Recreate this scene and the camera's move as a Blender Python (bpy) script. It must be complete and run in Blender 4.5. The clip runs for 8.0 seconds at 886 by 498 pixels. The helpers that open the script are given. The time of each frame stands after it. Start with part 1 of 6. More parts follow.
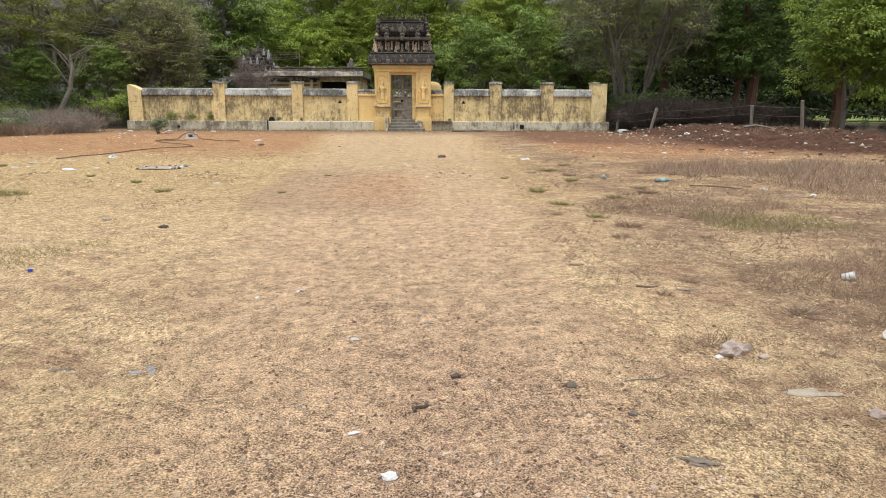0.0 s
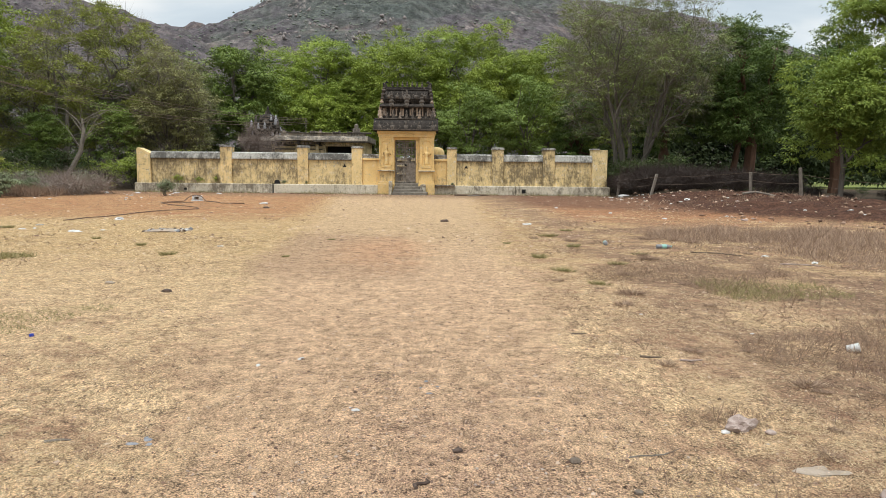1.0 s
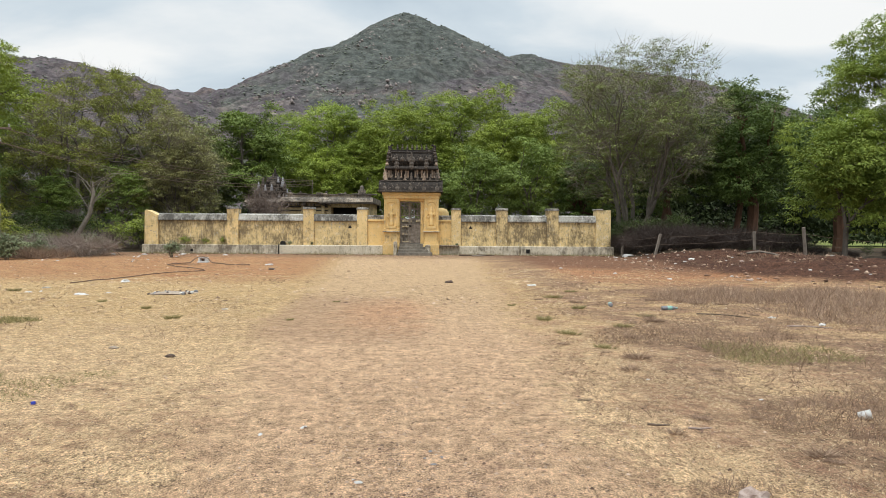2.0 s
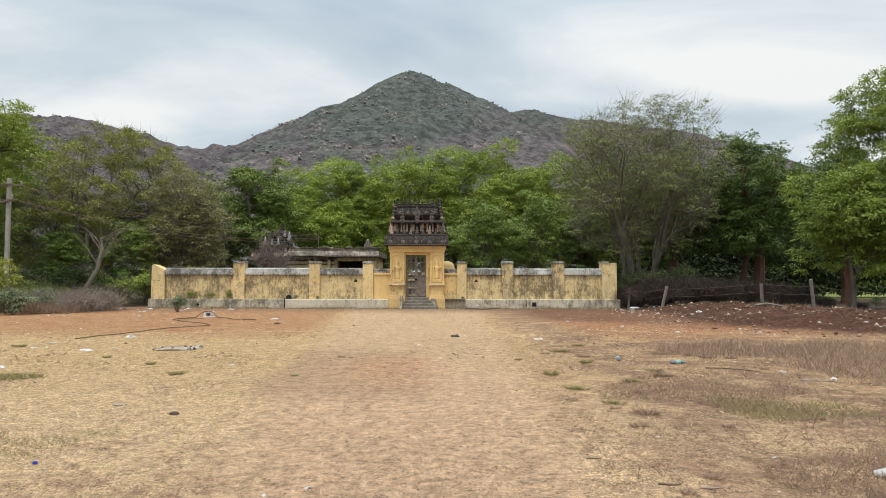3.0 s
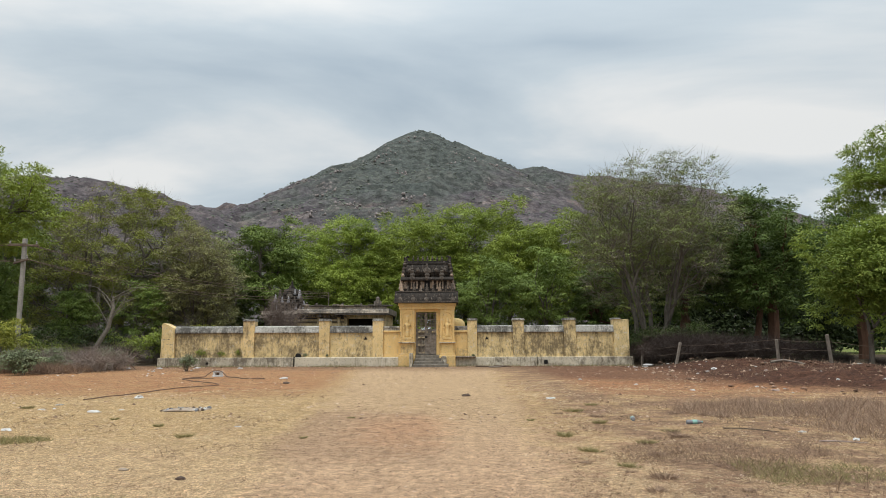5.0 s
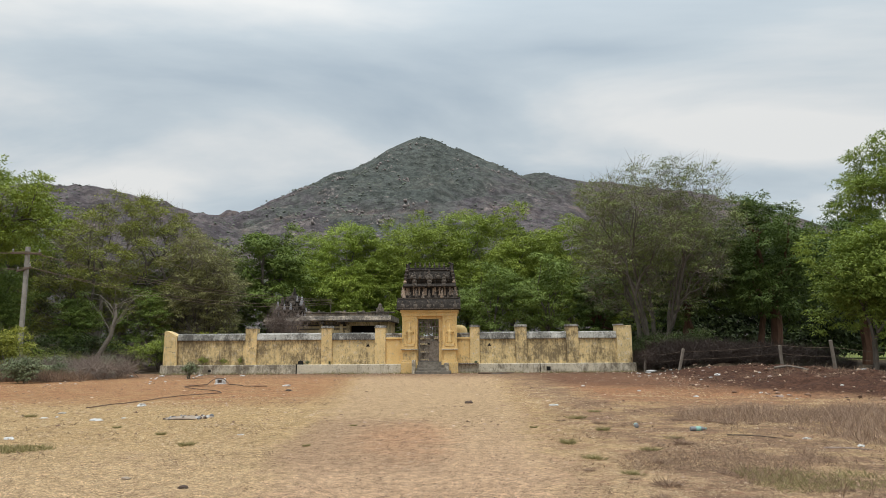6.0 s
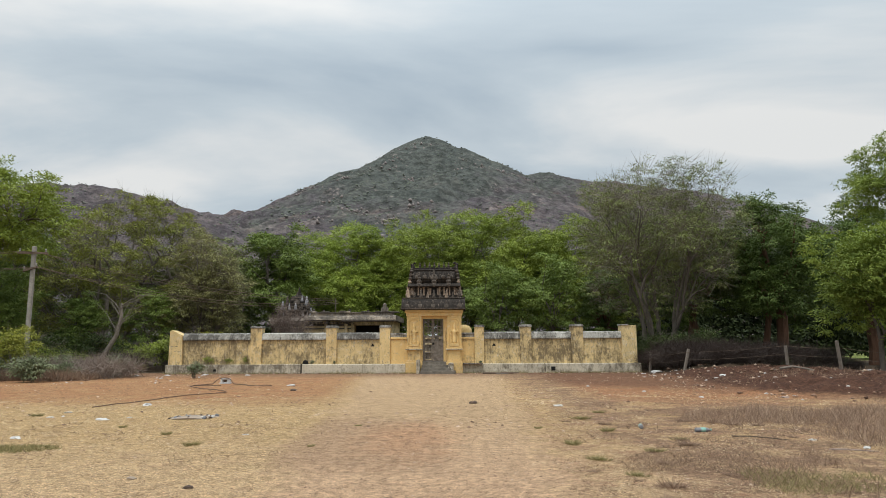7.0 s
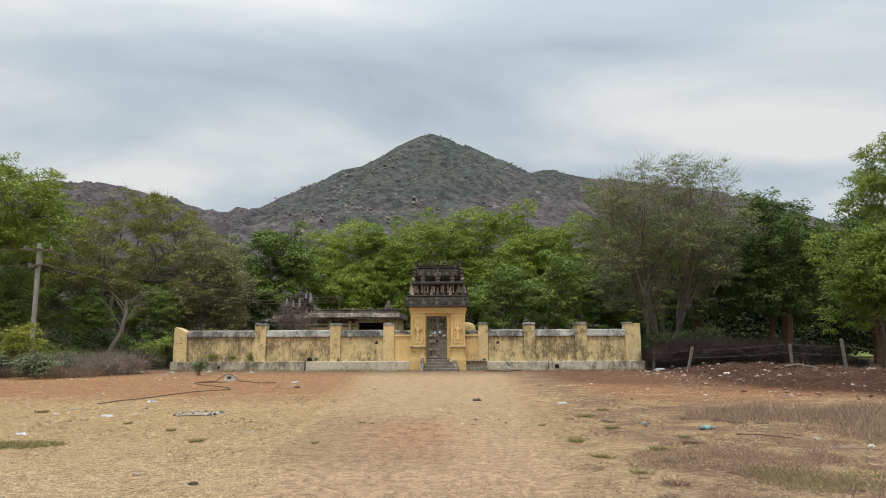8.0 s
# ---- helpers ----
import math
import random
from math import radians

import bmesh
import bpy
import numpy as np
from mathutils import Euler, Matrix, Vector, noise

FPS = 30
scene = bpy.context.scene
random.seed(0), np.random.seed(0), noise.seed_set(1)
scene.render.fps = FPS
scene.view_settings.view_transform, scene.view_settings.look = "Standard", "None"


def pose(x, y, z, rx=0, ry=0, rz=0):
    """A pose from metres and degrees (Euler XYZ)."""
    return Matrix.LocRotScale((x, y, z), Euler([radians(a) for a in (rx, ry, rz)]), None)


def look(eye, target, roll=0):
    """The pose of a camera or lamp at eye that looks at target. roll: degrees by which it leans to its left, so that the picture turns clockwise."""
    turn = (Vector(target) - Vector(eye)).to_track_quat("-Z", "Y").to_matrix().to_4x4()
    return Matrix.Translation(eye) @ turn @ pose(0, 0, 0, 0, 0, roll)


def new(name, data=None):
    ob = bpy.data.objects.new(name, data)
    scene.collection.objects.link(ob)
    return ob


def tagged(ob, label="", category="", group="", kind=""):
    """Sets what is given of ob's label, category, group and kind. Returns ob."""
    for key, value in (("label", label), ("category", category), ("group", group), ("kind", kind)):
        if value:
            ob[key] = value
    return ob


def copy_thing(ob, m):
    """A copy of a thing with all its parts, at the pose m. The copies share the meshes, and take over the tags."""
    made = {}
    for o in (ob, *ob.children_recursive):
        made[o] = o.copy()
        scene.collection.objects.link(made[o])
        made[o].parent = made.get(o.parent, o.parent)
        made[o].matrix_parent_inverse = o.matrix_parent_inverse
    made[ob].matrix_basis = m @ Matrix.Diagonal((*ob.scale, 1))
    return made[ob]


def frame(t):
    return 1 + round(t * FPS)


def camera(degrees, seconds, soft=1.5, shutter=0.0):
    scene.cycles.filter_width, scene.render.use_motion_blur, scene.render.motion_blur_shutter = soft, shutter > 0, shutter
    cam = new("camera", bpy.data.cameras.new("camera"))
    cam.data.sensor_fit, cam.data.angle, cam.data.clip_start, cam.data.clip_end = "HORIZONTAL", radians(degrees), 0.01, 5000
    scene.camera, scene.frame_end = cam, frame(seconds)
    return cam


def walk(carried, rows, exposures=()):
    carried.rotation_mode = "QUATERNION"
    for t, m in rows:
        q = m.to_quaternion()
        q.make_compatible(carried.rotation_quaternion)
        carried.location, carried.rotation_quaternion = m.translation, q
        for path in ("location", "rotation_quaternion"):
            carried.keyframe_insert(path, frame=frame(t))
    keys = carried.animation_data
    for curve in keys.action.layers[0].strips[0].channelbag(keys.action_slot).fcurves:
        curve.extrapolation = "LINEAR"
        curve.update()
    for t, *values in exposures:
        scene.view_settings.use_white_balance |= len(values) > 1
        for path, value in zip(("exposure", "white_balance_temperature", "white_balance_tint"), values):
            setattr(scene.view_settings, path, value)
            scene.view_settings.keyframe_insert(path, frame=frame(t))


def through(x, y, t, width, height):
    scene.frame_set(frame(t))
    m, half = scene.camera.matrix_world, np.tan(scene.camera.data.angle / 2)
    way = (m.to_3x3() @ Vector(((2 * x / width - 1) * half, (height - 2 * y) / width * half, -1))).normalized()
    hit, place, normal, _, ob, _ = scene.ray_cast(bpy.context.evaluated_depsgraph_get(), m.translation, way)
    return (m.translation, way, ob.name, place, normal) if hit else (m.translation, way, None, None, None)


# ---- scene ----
cam = camera(66.6, 8.0, soft=0.75)
PATH = [
    (0, (-0.001, -2.465, 1.276), (0.031, -0.509, 0.862), 0.2),
    (0.5, (-0.002, -2.47, 1.3), (0.027, -0.496, 0.98), 0.4),
    (1, (-0.005, -2.475, 1.323), (0.02, -0.488, 1.09), 0.6),
    (1.5, (-0.004, -2.484, 1.342), (0.015, -0.489, 1.204), 0.6),
    (1.7, (0.0, -2.487, 1.357), (0.015, -0.49, 1.251), 0.5),
    (3, (0.0, -2.52, 1.396), (-0.008, -0.522, 1.495), 0.1),
    (3.5, (-0.008, -2.518, 1.411), (-0.027, -0.524, 1.57), 0.0),
    (4, (-0.002, -2.514, 1.417), (-0.029, -0.525, 1.621), -0.0),
    (4.5, (0.002, -2.52, 1.423), (-0.031, -0.535, 1.664), -0.1),
    (6, (-0.001, -2.524, 1.439), (-0.044, -0.545, 1.723), -0.4),
    (6.5, (0.002, -2.534, 1.445), (-0.047, -0.556, 1.731), -0.4),
    (7, (0.002, -2.531, 1.454), (-0.055, -0.552, 1.737), -0.3),
    (7.5, (-0.001, -2.535, 1.445), (-0.064, -0.555, 1.724), -0.3),
    (8, (-0.003, -2.54, 1.452), (-0.071, -0.56, 1.728), -0.2),
]
EXPOSURES = [(0.0, -0.05), (1.5, -0.10), (3.5, -0.20), (6.0, -0.40), (8.0, -0.40)]
walk(cam, [(t, look(eye, target, roll)) for t, eye, target, roll in PATH], EXPOSURES)

# ---------------------------------------------------------------- sky and light
SUN_EL, SUN_AZ = 66.0, 215.0   # degrees above the horizon; compass degrees, y is north


def sky_world():
    w = bpy.data.worlds.new("overcast_sky")
    scene.world = w
    w.use_nodes = True
    nt = w.node_tree
    nt.nodes.clear()
    out = nt.nodes.new("ShaderNodeOutputWorld")
    sky = nt.nodes.new("ShaderNodeTexSky")
    sky.sky_type, sky.sun_disc = "NISHITA", False
    sky.sun_elevation, sky.sun_rotation = radians(SUN_EL), radians(SUN_AZ)
    sky.dust_density = 2.0
    clear = nt.nodes.new("ShaderNodeBackground")
    clear.inputs[1].default_value = 0.06
    nt.links.new(sky.outputs[0], clear.inputs[0])
    # the cloud deck: a flat layer seen in perspective, brighter towards the zenith
    tc = nt.nodes.new("ShaderNodeTexCoord")
    sep = nt.nodes.new("ShaderNodeSeparateXYZ")
    nt.links.new(tc.outputs["Generated"], sep.inputs[0])

    def m(op, a, b=None, clamp=False):
        n = nt.nodes.new("ShaderNodeMath")
        n.operation, n.use_clamp = op, clamp
        for i, v in enumerate((a, b)):
            if v is None:
                continue
            if isinstance(v, (int, float)):
                n.inputs[i].default_value = v
            else:
                nt.links.new(v, n.inputs[i])
        return n.outputs[0]
    up = m("MAXIMUM", sep.outputs[2], 0.0)
    den = m("ADD", up, 0.22)
    comb = nt.nodes.new("ShaderNodeCombineXYZ")
    nt.links.new(m("DIVIDE", sep.outputs[0], den), comb.inputs[0])
    nt.links.new(m("MULTIPLY", m("DIVIDE", sep.outputs[1], den), 1.7), comb.inputs[1])
    shift = nt.nodes.new("ShaderNodeVectorMath")
    shift.operation = "ADD"
    shift.inputs[1].default_value = (CLOUD_X, CLOUD_Y, 0.0)
    nt.links.new(comb.outputs[0], shift.inputs[0])
    noise_n = nt.nodes.new("ShaderNodeTexNoise")
    noise_n.inputs["Scale"].default_value = 0.8
    noise_n.inputs["Detail"].default_value = 6.0
    noise_n.inputs["Roughness"].default_value = 0.52
    noise_n.inputs["Distortion"].default_value = 0.35
    nt.links.new(shift.outputs[0], noise_n.inputs["Vector"])
    ramp = nt.nodes.new("ShaderNodeValToRGB")
    els = ramp.color_ramp.elements
    els[0].position, els[0].color = 0.33, (0.44, 0.53, 0.61, 1)
    els[1].position, els[1].color = 0.66, (0.88, 0.89, 0.88, 1)
    e = els.new(0.5)
    e.color = (0.60, 0.68, 0.735, 1)
    # a long grey bank of cloud across the middle, with thinner cloud below it and to one side
    deck = nt.nodes.new("ShaderNodeSeparateXYZ")
    nt.links.new(comb.outputs[0], deck.inputs[0])

    def drift(cu, cv, ru, rv, gain):
        a = m("DIVIDE", m("SUBTRACT", deck.outputs[0], cu), ru)
        b = m("DIVIDE", m("SUBTRACT", deck.outputs[1], cv), rv)
        d = m("SQRT", m("ADD", m("MULTIPLY", a, a), m("MULTIPLY", b, b)))
        fall = m("SUBTRACT", 1.0, d, True)
        return m("MULTIPLY", m("MULTIPLY", fall, fall), gain)
    value = noise_n.outputs[0]
    for row in ((0.85, 3.05, 0.8, 0.55, 0.42), (-0.1, 3.35, 1.3, 0.35, 0.10), (0.25, 2.42, 0.95, 0.34, -0.20), (-0.65, 2.0, 0.8, 0.4, 0.14)):
        value = m("ADD", value, drift(*row))
    nt.links.new(value, ramp.inputs[0])
    cloud = nt.nodes.new("ShaderNodeBackground")
    nt.links.new(ramp.outputs[0], cloud.inputs[0])
    # overcast sky: the zenith is about three times as bright as the horizon
    nt.links.new(m("ADD", m("ADD", 1.08, m("MULTIPLY", m("POWER", m("SUBTRACT", 1.0, up), 5.0), 0.5)), m("MULTIPLY", m("POWER", up, 3.0), 4.4)), cloud.inputs[1])
    mixs = nt.nodes.new("ShaderNodeMixShader")
    mixs.inputs[0].default_value = 0.88
    nt.links.new(clear.outputs[0], mixs.inputs[1])
    nt.links.new(cloud.outputs[0], mixs.inputs[2])
    nt.links.new(mixs.outputs[0], out.inputs[0])


CLOUD_X, CLOUD_Y = 3.1, 0.4
sky_world()
sun_data = bpy.data.lights.new("sun", "SUN")
sun_data.energy, sun_data.angle, sun_data.color = 1.9, radians(14), (1.0, 0.95, 0.88)
sun = new("sun", sun_data)
sa, se = radians(SUN_AZ), radians(SUN_EL)
sun.matrix_world = look((20 * math.sin(sa), 20 * math.cos(sa), 20 * math.tan(se)), (0, 0, 0))


# ---------------------------------------------------------------- material kit
class Kit:
    """Short hand for one node material."""

    def __init__(self, name):
        self.m = bpy.data.materials.new(name)
        self.m.use_nodes = True
        self.nt = self.m.node_tree
        self.nt.nodes.clear()
        self.out = self.nt.nodes.new("ShaderNodeOutputMaterial")
        self.geo = self.nt.nodes.new("ShaderNodeNewGeometry")
        self.pos = self.geo.outputs["Position"]
        s = self.nt.nodes.new("ShaderNodeSeparateXYZ")
        self.nt.links.new(self.pos, s.inputs[0])
        self.x, self.y, self.z = s.outputs
        self.island = self.geo.outputs["Random Per Island"]

    def put(self, sock, v):
        if isinstance(v, (int, float)):
            sock.default_value = v
        elif isinstance(v, (tuple, list)):
            sock.default_value = (*v, 1) if len(v) == 3 and len(sock.default_value) == 4 else v
        else:
            self.nt.links.new(v, sock)

    def f(self, op, a, b=None, c=None, clamp=False):
        n = self.nt.nodes.new("ShaderNodeMath")
        n.operation, n.use_clamp = op, clamp
        for i, v in enumerate((a, b, c)):
            if v is not None:
                self.put(n.inputs[i], v)
        return n.outputs[0]

    def noise(self, scale, detail=4.0, rough=0.55, stretch=None, vec=None, distort=0.0):
        v = vec or self.pos
        if stretch:
            mp = self.nt.nodes.new("ShaderNodeVectorMath")
            mp.operation = "MULTIPLY"
            mp.inputs[1].default_value = stretch
            self.nt.links.new(v, mp.inputs[0])
            v = mp.outputs[0]
        n = self.nt.nodes.new("ShaderNodeTexNoise")
        n.inputs["Scale"].default_value, n.inputs["Detail"].default_value = scale, detail
        n.inputs["Roughness"].default_value, n.inputs["Distortion"].default_value = rough, distort
        self.nt.links.new(v, n.inputs["Vector"])
        return n.outputs[0]

    def voronoi(self, scale, out="Distance"):
        n = self.nt.nodes.new("ShaderNodeTexVoronoi")
        n.inputs["Scale"].default_value = scale
        self.nt.links.new(self.pos, n.inputs["Vector"])
        return n.outputs[out]

    def rng(self, v, lo, hi, a=0.0, b=1.0):
        n = self.nt.nodes.new("ShaderNodeMapRange")
        n.interpolation_type = "SMOOTHSTEP"
        self.put(n.inputs[0], v)
        for i, q in enumerate((lo, hi, a, b)):
            n.inputs[i + 1].default_value = q
        return n.outputs[0]

    def mix(self, fac, a, b):
        n = self.nt.nodes.new("ShaderNodeMix")
        n.data_type = "RGBA"
        self.put(n.inputs[0], fac)
        self.put(n.inputs[6], a)
        self.put(n.inputs[7], b)
        return n.outputs[2]

    def times(self, color, factor=1.0, tint=(1, 1, 1)):
        a = self.nt.nodes.new("ShaderNodeVectorMath")
        a.operation = "SCALE"
        self.nt.links.new(color, a.inputs[0])
        self.put(a.inputs["Scale"], factor)
        b = self.nt.nodes.new("ShaderNodeVectorMath")
        b.operation = "MULTIPLY"
        self.nt.links.new(a.outputs[0], b.inputs[0])
        b.inputs[1].default_value = tint
        return b.outputs[0]

    def random(self):
        return self.nt.nodes.new("ShaderNodeObjectInfo").outputs["Random"]

    def finish(self, color, rough=0.9, bump=None, strength=0.4, dist=0.02, metal=0.0, through=0.0, spec=0.3):
        p = self.nt.nodes.new("ShaderNodeBsdfPrincipled")
        self.put(p.inputs["Base Color"], color)
        self.put(p.inputs["Roughness"], rough)
        self.put(p.inputs["Metallic"], metal)
        p.inputs["Specular IOR Level"].default_value = spec
        if bump is not None:
            b = self.nt.nodes.new("ShaderNodeBump")
            b.inputs["Strength"].default_value, b.inputs["Distance"].default_value = strength, dist
            self.nt.links.new(bump, b.inputs["Height"])
            self.nt.links.new(b.outputs[0], p.inputs["Normal"])
        sh = p.outputs[0]
        if through:
            t = self.nt.nodes.new("ShaderNodeBsdfTranslucent")
            self.put(t.inputs[0], color)
            mx = self.nt.nodes.new("ShaderNodeMixShader")
            mx.inputs[0].default_value = through
            self.nt.links.new(sh, mx.inputs[1])
            self.nt.links.new(t.outputs[0], mx.inputs[2])
            sh = mx.outputs[0]
        self.nt.links.new(sh, self.out.inputs[0])
        return self.m


def plaster(name, clean, grime, dirt=0.5, chip=(0.42, 0.38, 0.30)):
    """Painted lime plaster, streaked by rain and flaking; every piece is a little different."""
    k = Kit(name)
    r = k.random()
    streak = k.noise(1.0, 7, 0.75, (5.0, 5.0, 1.2), distort=0.8)
    blotch = k.noise(1.3, 7, 0.75)
    fine = k.noise(7, 7, 0.85, (1.6, 1.6, 0.8))
    amount = k.f("ADD", k.f("MULTIPLY", streak, 0.38), k.f("MULTIPLY", blotch, 0.52))
    amount = k.f("ADD", amount, k.f("MULTIPLY", fine, 0.40))
    amount = k.f("ADD", amount, k.f("MULTIPLY", k.f("SUBTRACT", r, 0.5), 0.10))
    mask = k.rng(amount, 0.76 - 0.2 * dirt, 0.93 - 0.2 * dirt)
    tone = k.mix(k.rng(k.noise(0.9, 4), 0.3, 0.7), clean, tuple(0.80 * c for c in clean))
    tone = k.mix(k.f("MULTIPLY", k.rng(k.noise(5.0, 6, 0.8), 0.52, 0.66), 0.6 * dirt), tone, tuple(min(0.85, 0.45 + 0.6 * c) for c in chip))
    col = k.mix(k.f("MULTIPLY", mask, 0.88), tone, grime)
    flake = k.rng(k.noise(3.1, 8, 0.75), 0.62, 0.66)
    col = k.mix(k.f("MULTIPLY", flake, min(1.0, dirt * 1.1)), col, chip)
    speck = k.rng(k.noise(15, 5, 0.8), 0.56, 0.64)
    col = k.mix(k.f("MULTIPLY", speck, 0.20 + 0.60 * dirt), col, tuple(0.55 * c for c in grime))
    run = k.rng(k.noise(1.0, 4, 0.6, (9.0, 9.0, 0.35)), 0.56, 0.68)
    col = k.mix(k.f("MULTIPLY", k.f("MULTIPLY", run, k.rng(blotch, 0.40, 0.56)), 0.65 * dirt), col, grime)
    h = k.f("ADD", k.f("MULTIPLY", fine, 0.5), k.f("MULTIPLY", flake, -0.5))
    return k.finish(col, 0.9, h, 0.5, 0.012)


def stone(name, a, b, c, scale=3.0, bump=0.6, lichen=None):
    k = Kit(name)
    n1, n2 = k.noise(scale, 6, 0.65), k.noise(scale * 7, 5, 0.7)
    col = k.mix(k.rng(n1, 0.35, 0.65), a, b)
    col = k.mix(k.rng(n2, 0.5, 0.75), col, c)
    if lichen:
        col = k.mix(k.rng(k.noise(scale * 1.6, 7, 0.75, (1, 1, 0.5)), 0.56, 0.66), col, lichen)
    return k.finish(col, 0.92, k.f("ADD", k.f("MULTIPLY", n1, 0.6), n2), bump, 0.02)


def foliage(name, dark, light, tip, through=0.16, scale=0.55):
    """Leaves that change tone from spray to spray, and a little from leaf to leaf."""
    k = Kit(name)
    col = k.mix(k.rng(k.noise(scale, 3), 0.35, 0.65), dark, light)
    col = k.mix(k.f("MULTIPLY", k.rng(k.noise(scale * 4.5, 4, 0.65), 0.48, 0.70), 0.75), col, tip)
    col = k.mix(k.f("MULTIPLY", k.rng(k.island, 0.3, 1.0), 0.35), col, tip)
    col = k.mix(k.f("MULTIPLY", k.random(), 0.35), col, tuple(0.75 * c for c in light))
    return k.finish(col, 0.65, through=through, spec=0.25)


def bark(name, a, b):
    k = Kit(name)
    n = k.noise(6, 6, 0.7, (1, 1, 0.25))
    return k.finish(k.mix(k.rng(n, 0.3, 0.7), a, b), 0.95, n, 0.7, 0.03)


YELLOW = plaster("yellow_limewash", (0.80, 0.555, 0.235), (0.22, 0.165, 0.10), 0.45)
YELLOW_MID = plaster("rain_streaked_yellow_limewash", (0.78, 0.575, 0.275), (0.16, 0.12, 0.072), 0.66)
YELLOW_OLD = plaster("weathered_yellow_limewash", (0.76, 0.575, 0.285), (0.14, 0.105, 0.062), 0.84)
COPING = plaster("lichened_grey_plaster", (0.46, 0.44, 0.385), (0.055, 0.050, 0.044), 0.95, (0.50, 0.50, 0.48))
PLINTH = plaster("grey_cement_render", (0.62, 0.55, 0.42), (0.13, 0.105, 0.075), 0.80, (0.55, 0.50, 0.38))
HALLWALL = plaster("grimy_temple_plaster", (0.76, 0.58, 0.31), (0.045, 0.036, 0.028), 0.78, (0.52, 0.47, 0.39))
HALLROOF = plaster("sooty_temple_eave", (0.36, 0.29, 0.215), (0.032, 0.028, 0.025), 0.95, (0.36, 0.32, 0.27))
DARKSTUCCO = stone("blackened_stucco", (0.013, 0.011, 0.009), (0.036, 0.029, 0.024), (0.10, 0.080, 0.063), 5.0, 0.9, (0.20, 0.16, 0.13))
WORNSTUCCO = stone("worn_stucco_relief", (0.030, 0.025, 0.021), (0.10, 0.082, 0.067), (0.36, 0.295, 0.235), 7.0, 0.7)
PEACH = plaster("faded_peach_stucco", (0.42, 0.31, 0.225), (0.05, 0.042, 0.034), 0.90, (0.45, 0.40, 0.34))
STEPSTONE = stone("granite_step", (0.14, 0.122, 0.10), (0.235, 0.205, 0.165), (0.07, 0.06, 0.05), 4.0, 0.5)
RUST = stone("weathered_iron", (0.14, 0.12, 0.10), (0.25, 0.215, 0.18), (0.19, 0.11, 0.06), 6.0, 0.2)
# near-black for the shade inside openings and holes; also the lock and joint
VOID = stone("shade_and_iron_black", (0.012, 0.011, 0.010), (0.02, 0.018, 0.016), (0.015, 0.013, 0.012), 2.0, 0.2)
NEEM = foliage("neem_leaves", (0.145, 0.19, 0.030), (0.27, 0.335, 0.050), (0.42, 0.475, 0.090), 0.22)
NEEM_BRIGHT = foliage("sunlit_neem_leaves", (0.13, 0.185, 0.030), (0.235, 0.305, 0.050), (0.36, 0.42, 0.09), 0.26)
YELLOWGREEN = foliage("yellow_green_leaves", (0.25, 0.27, 0.045), (0.36, 0.36, 0.06), (0.48, 0.46, 0.10), 0.3)
NEEM_MID = foliage("mid_green_leaves", (0.10, 0.145, 0.032), (0.185, 0.255, 0.050), (0.29, 0.355, 0.085))
NEEM_LIGHT = foliage("young_leaves", (0.17, 0.235, 0.036), (0.29, 0.365, 0.055), (0.43, 0.49, 0.10), 0.24)
NEEM_DARK = foliage("deep_green_leaves", (0.052, 0.085, 0.020), (0.11, 0.165, 0.034), (0.19, 0.25, 0.06))
YELLOWOLIVE = foliage("thin_yellow_green_leaves", (0.19, 0.21, 0.042), (0.27, 0.29, 0.06), (0.38, 0.39, 0.09), 0.25)
PALEOLIVE = foliage("dusty_olive_leaves", (0.23, 0.225, 0.085), (0.32, 0.31, 0.125), (0.41, 0.385, 0.17), 0.3)
OLIVE = foliage("dry_olive_leaves", (0.145, 0.175, 0.050), (0.215, 0.255, 0.075), (0.31, 0.33, 0.115))
GREYGREEN = foliage("grey_green_leaves", (0.13, 0.16, 0.08), (0.19, 0.22, 0.11), (0.27, 0.29, 0.17))
DEADTWIG = foliage("greyish_pink_twigs", (0.16, 0.115, 0.095), (0.22, 0.165, 0.135), (0.29, 0.23, 0.19), 0.0)
TWIG = foliage("dry_twigs", (0.13, 0.105, 0.080), (0.19, 0.16, 0.12), (0.26, 0.22, 0.17), 0.0)
BARK = bark("grey_bark", (0.095, 0.08, 0.064), (0.17, 0.145, 0.118))
BARK_RED = bark("red_brown_bark", (0.10, 0.055, 0.035), (0.17, 0.09, 0.055))


# ---------------------------------------------------------------- mesh kit
def part(name, bm, material, parent=None, label="", smooth=False):
    """Links a bmesh as one mesh object under a thing or a part."""
    me = bpy.data.meshes.new(name)
    bmesh.ops.recalc_face_normals(bm, faces=bm.faces)
    bm.to_mesh(me)
    bm.free()
    me.materials.append(material)
    if smooth:
        me.shade_smooth()
    ob = new(name, me)
    if parent:
        ob.parent = parent
    return tagged(ob, label)


def thing(name, label, category, at=(0, 0, 0), group="", kind=""):
    ob = new(name)
    ob.matrix_world = pose(*at)
    bpy.context.view_layer.update()
    return tagged(ob, label, category, group, kind)


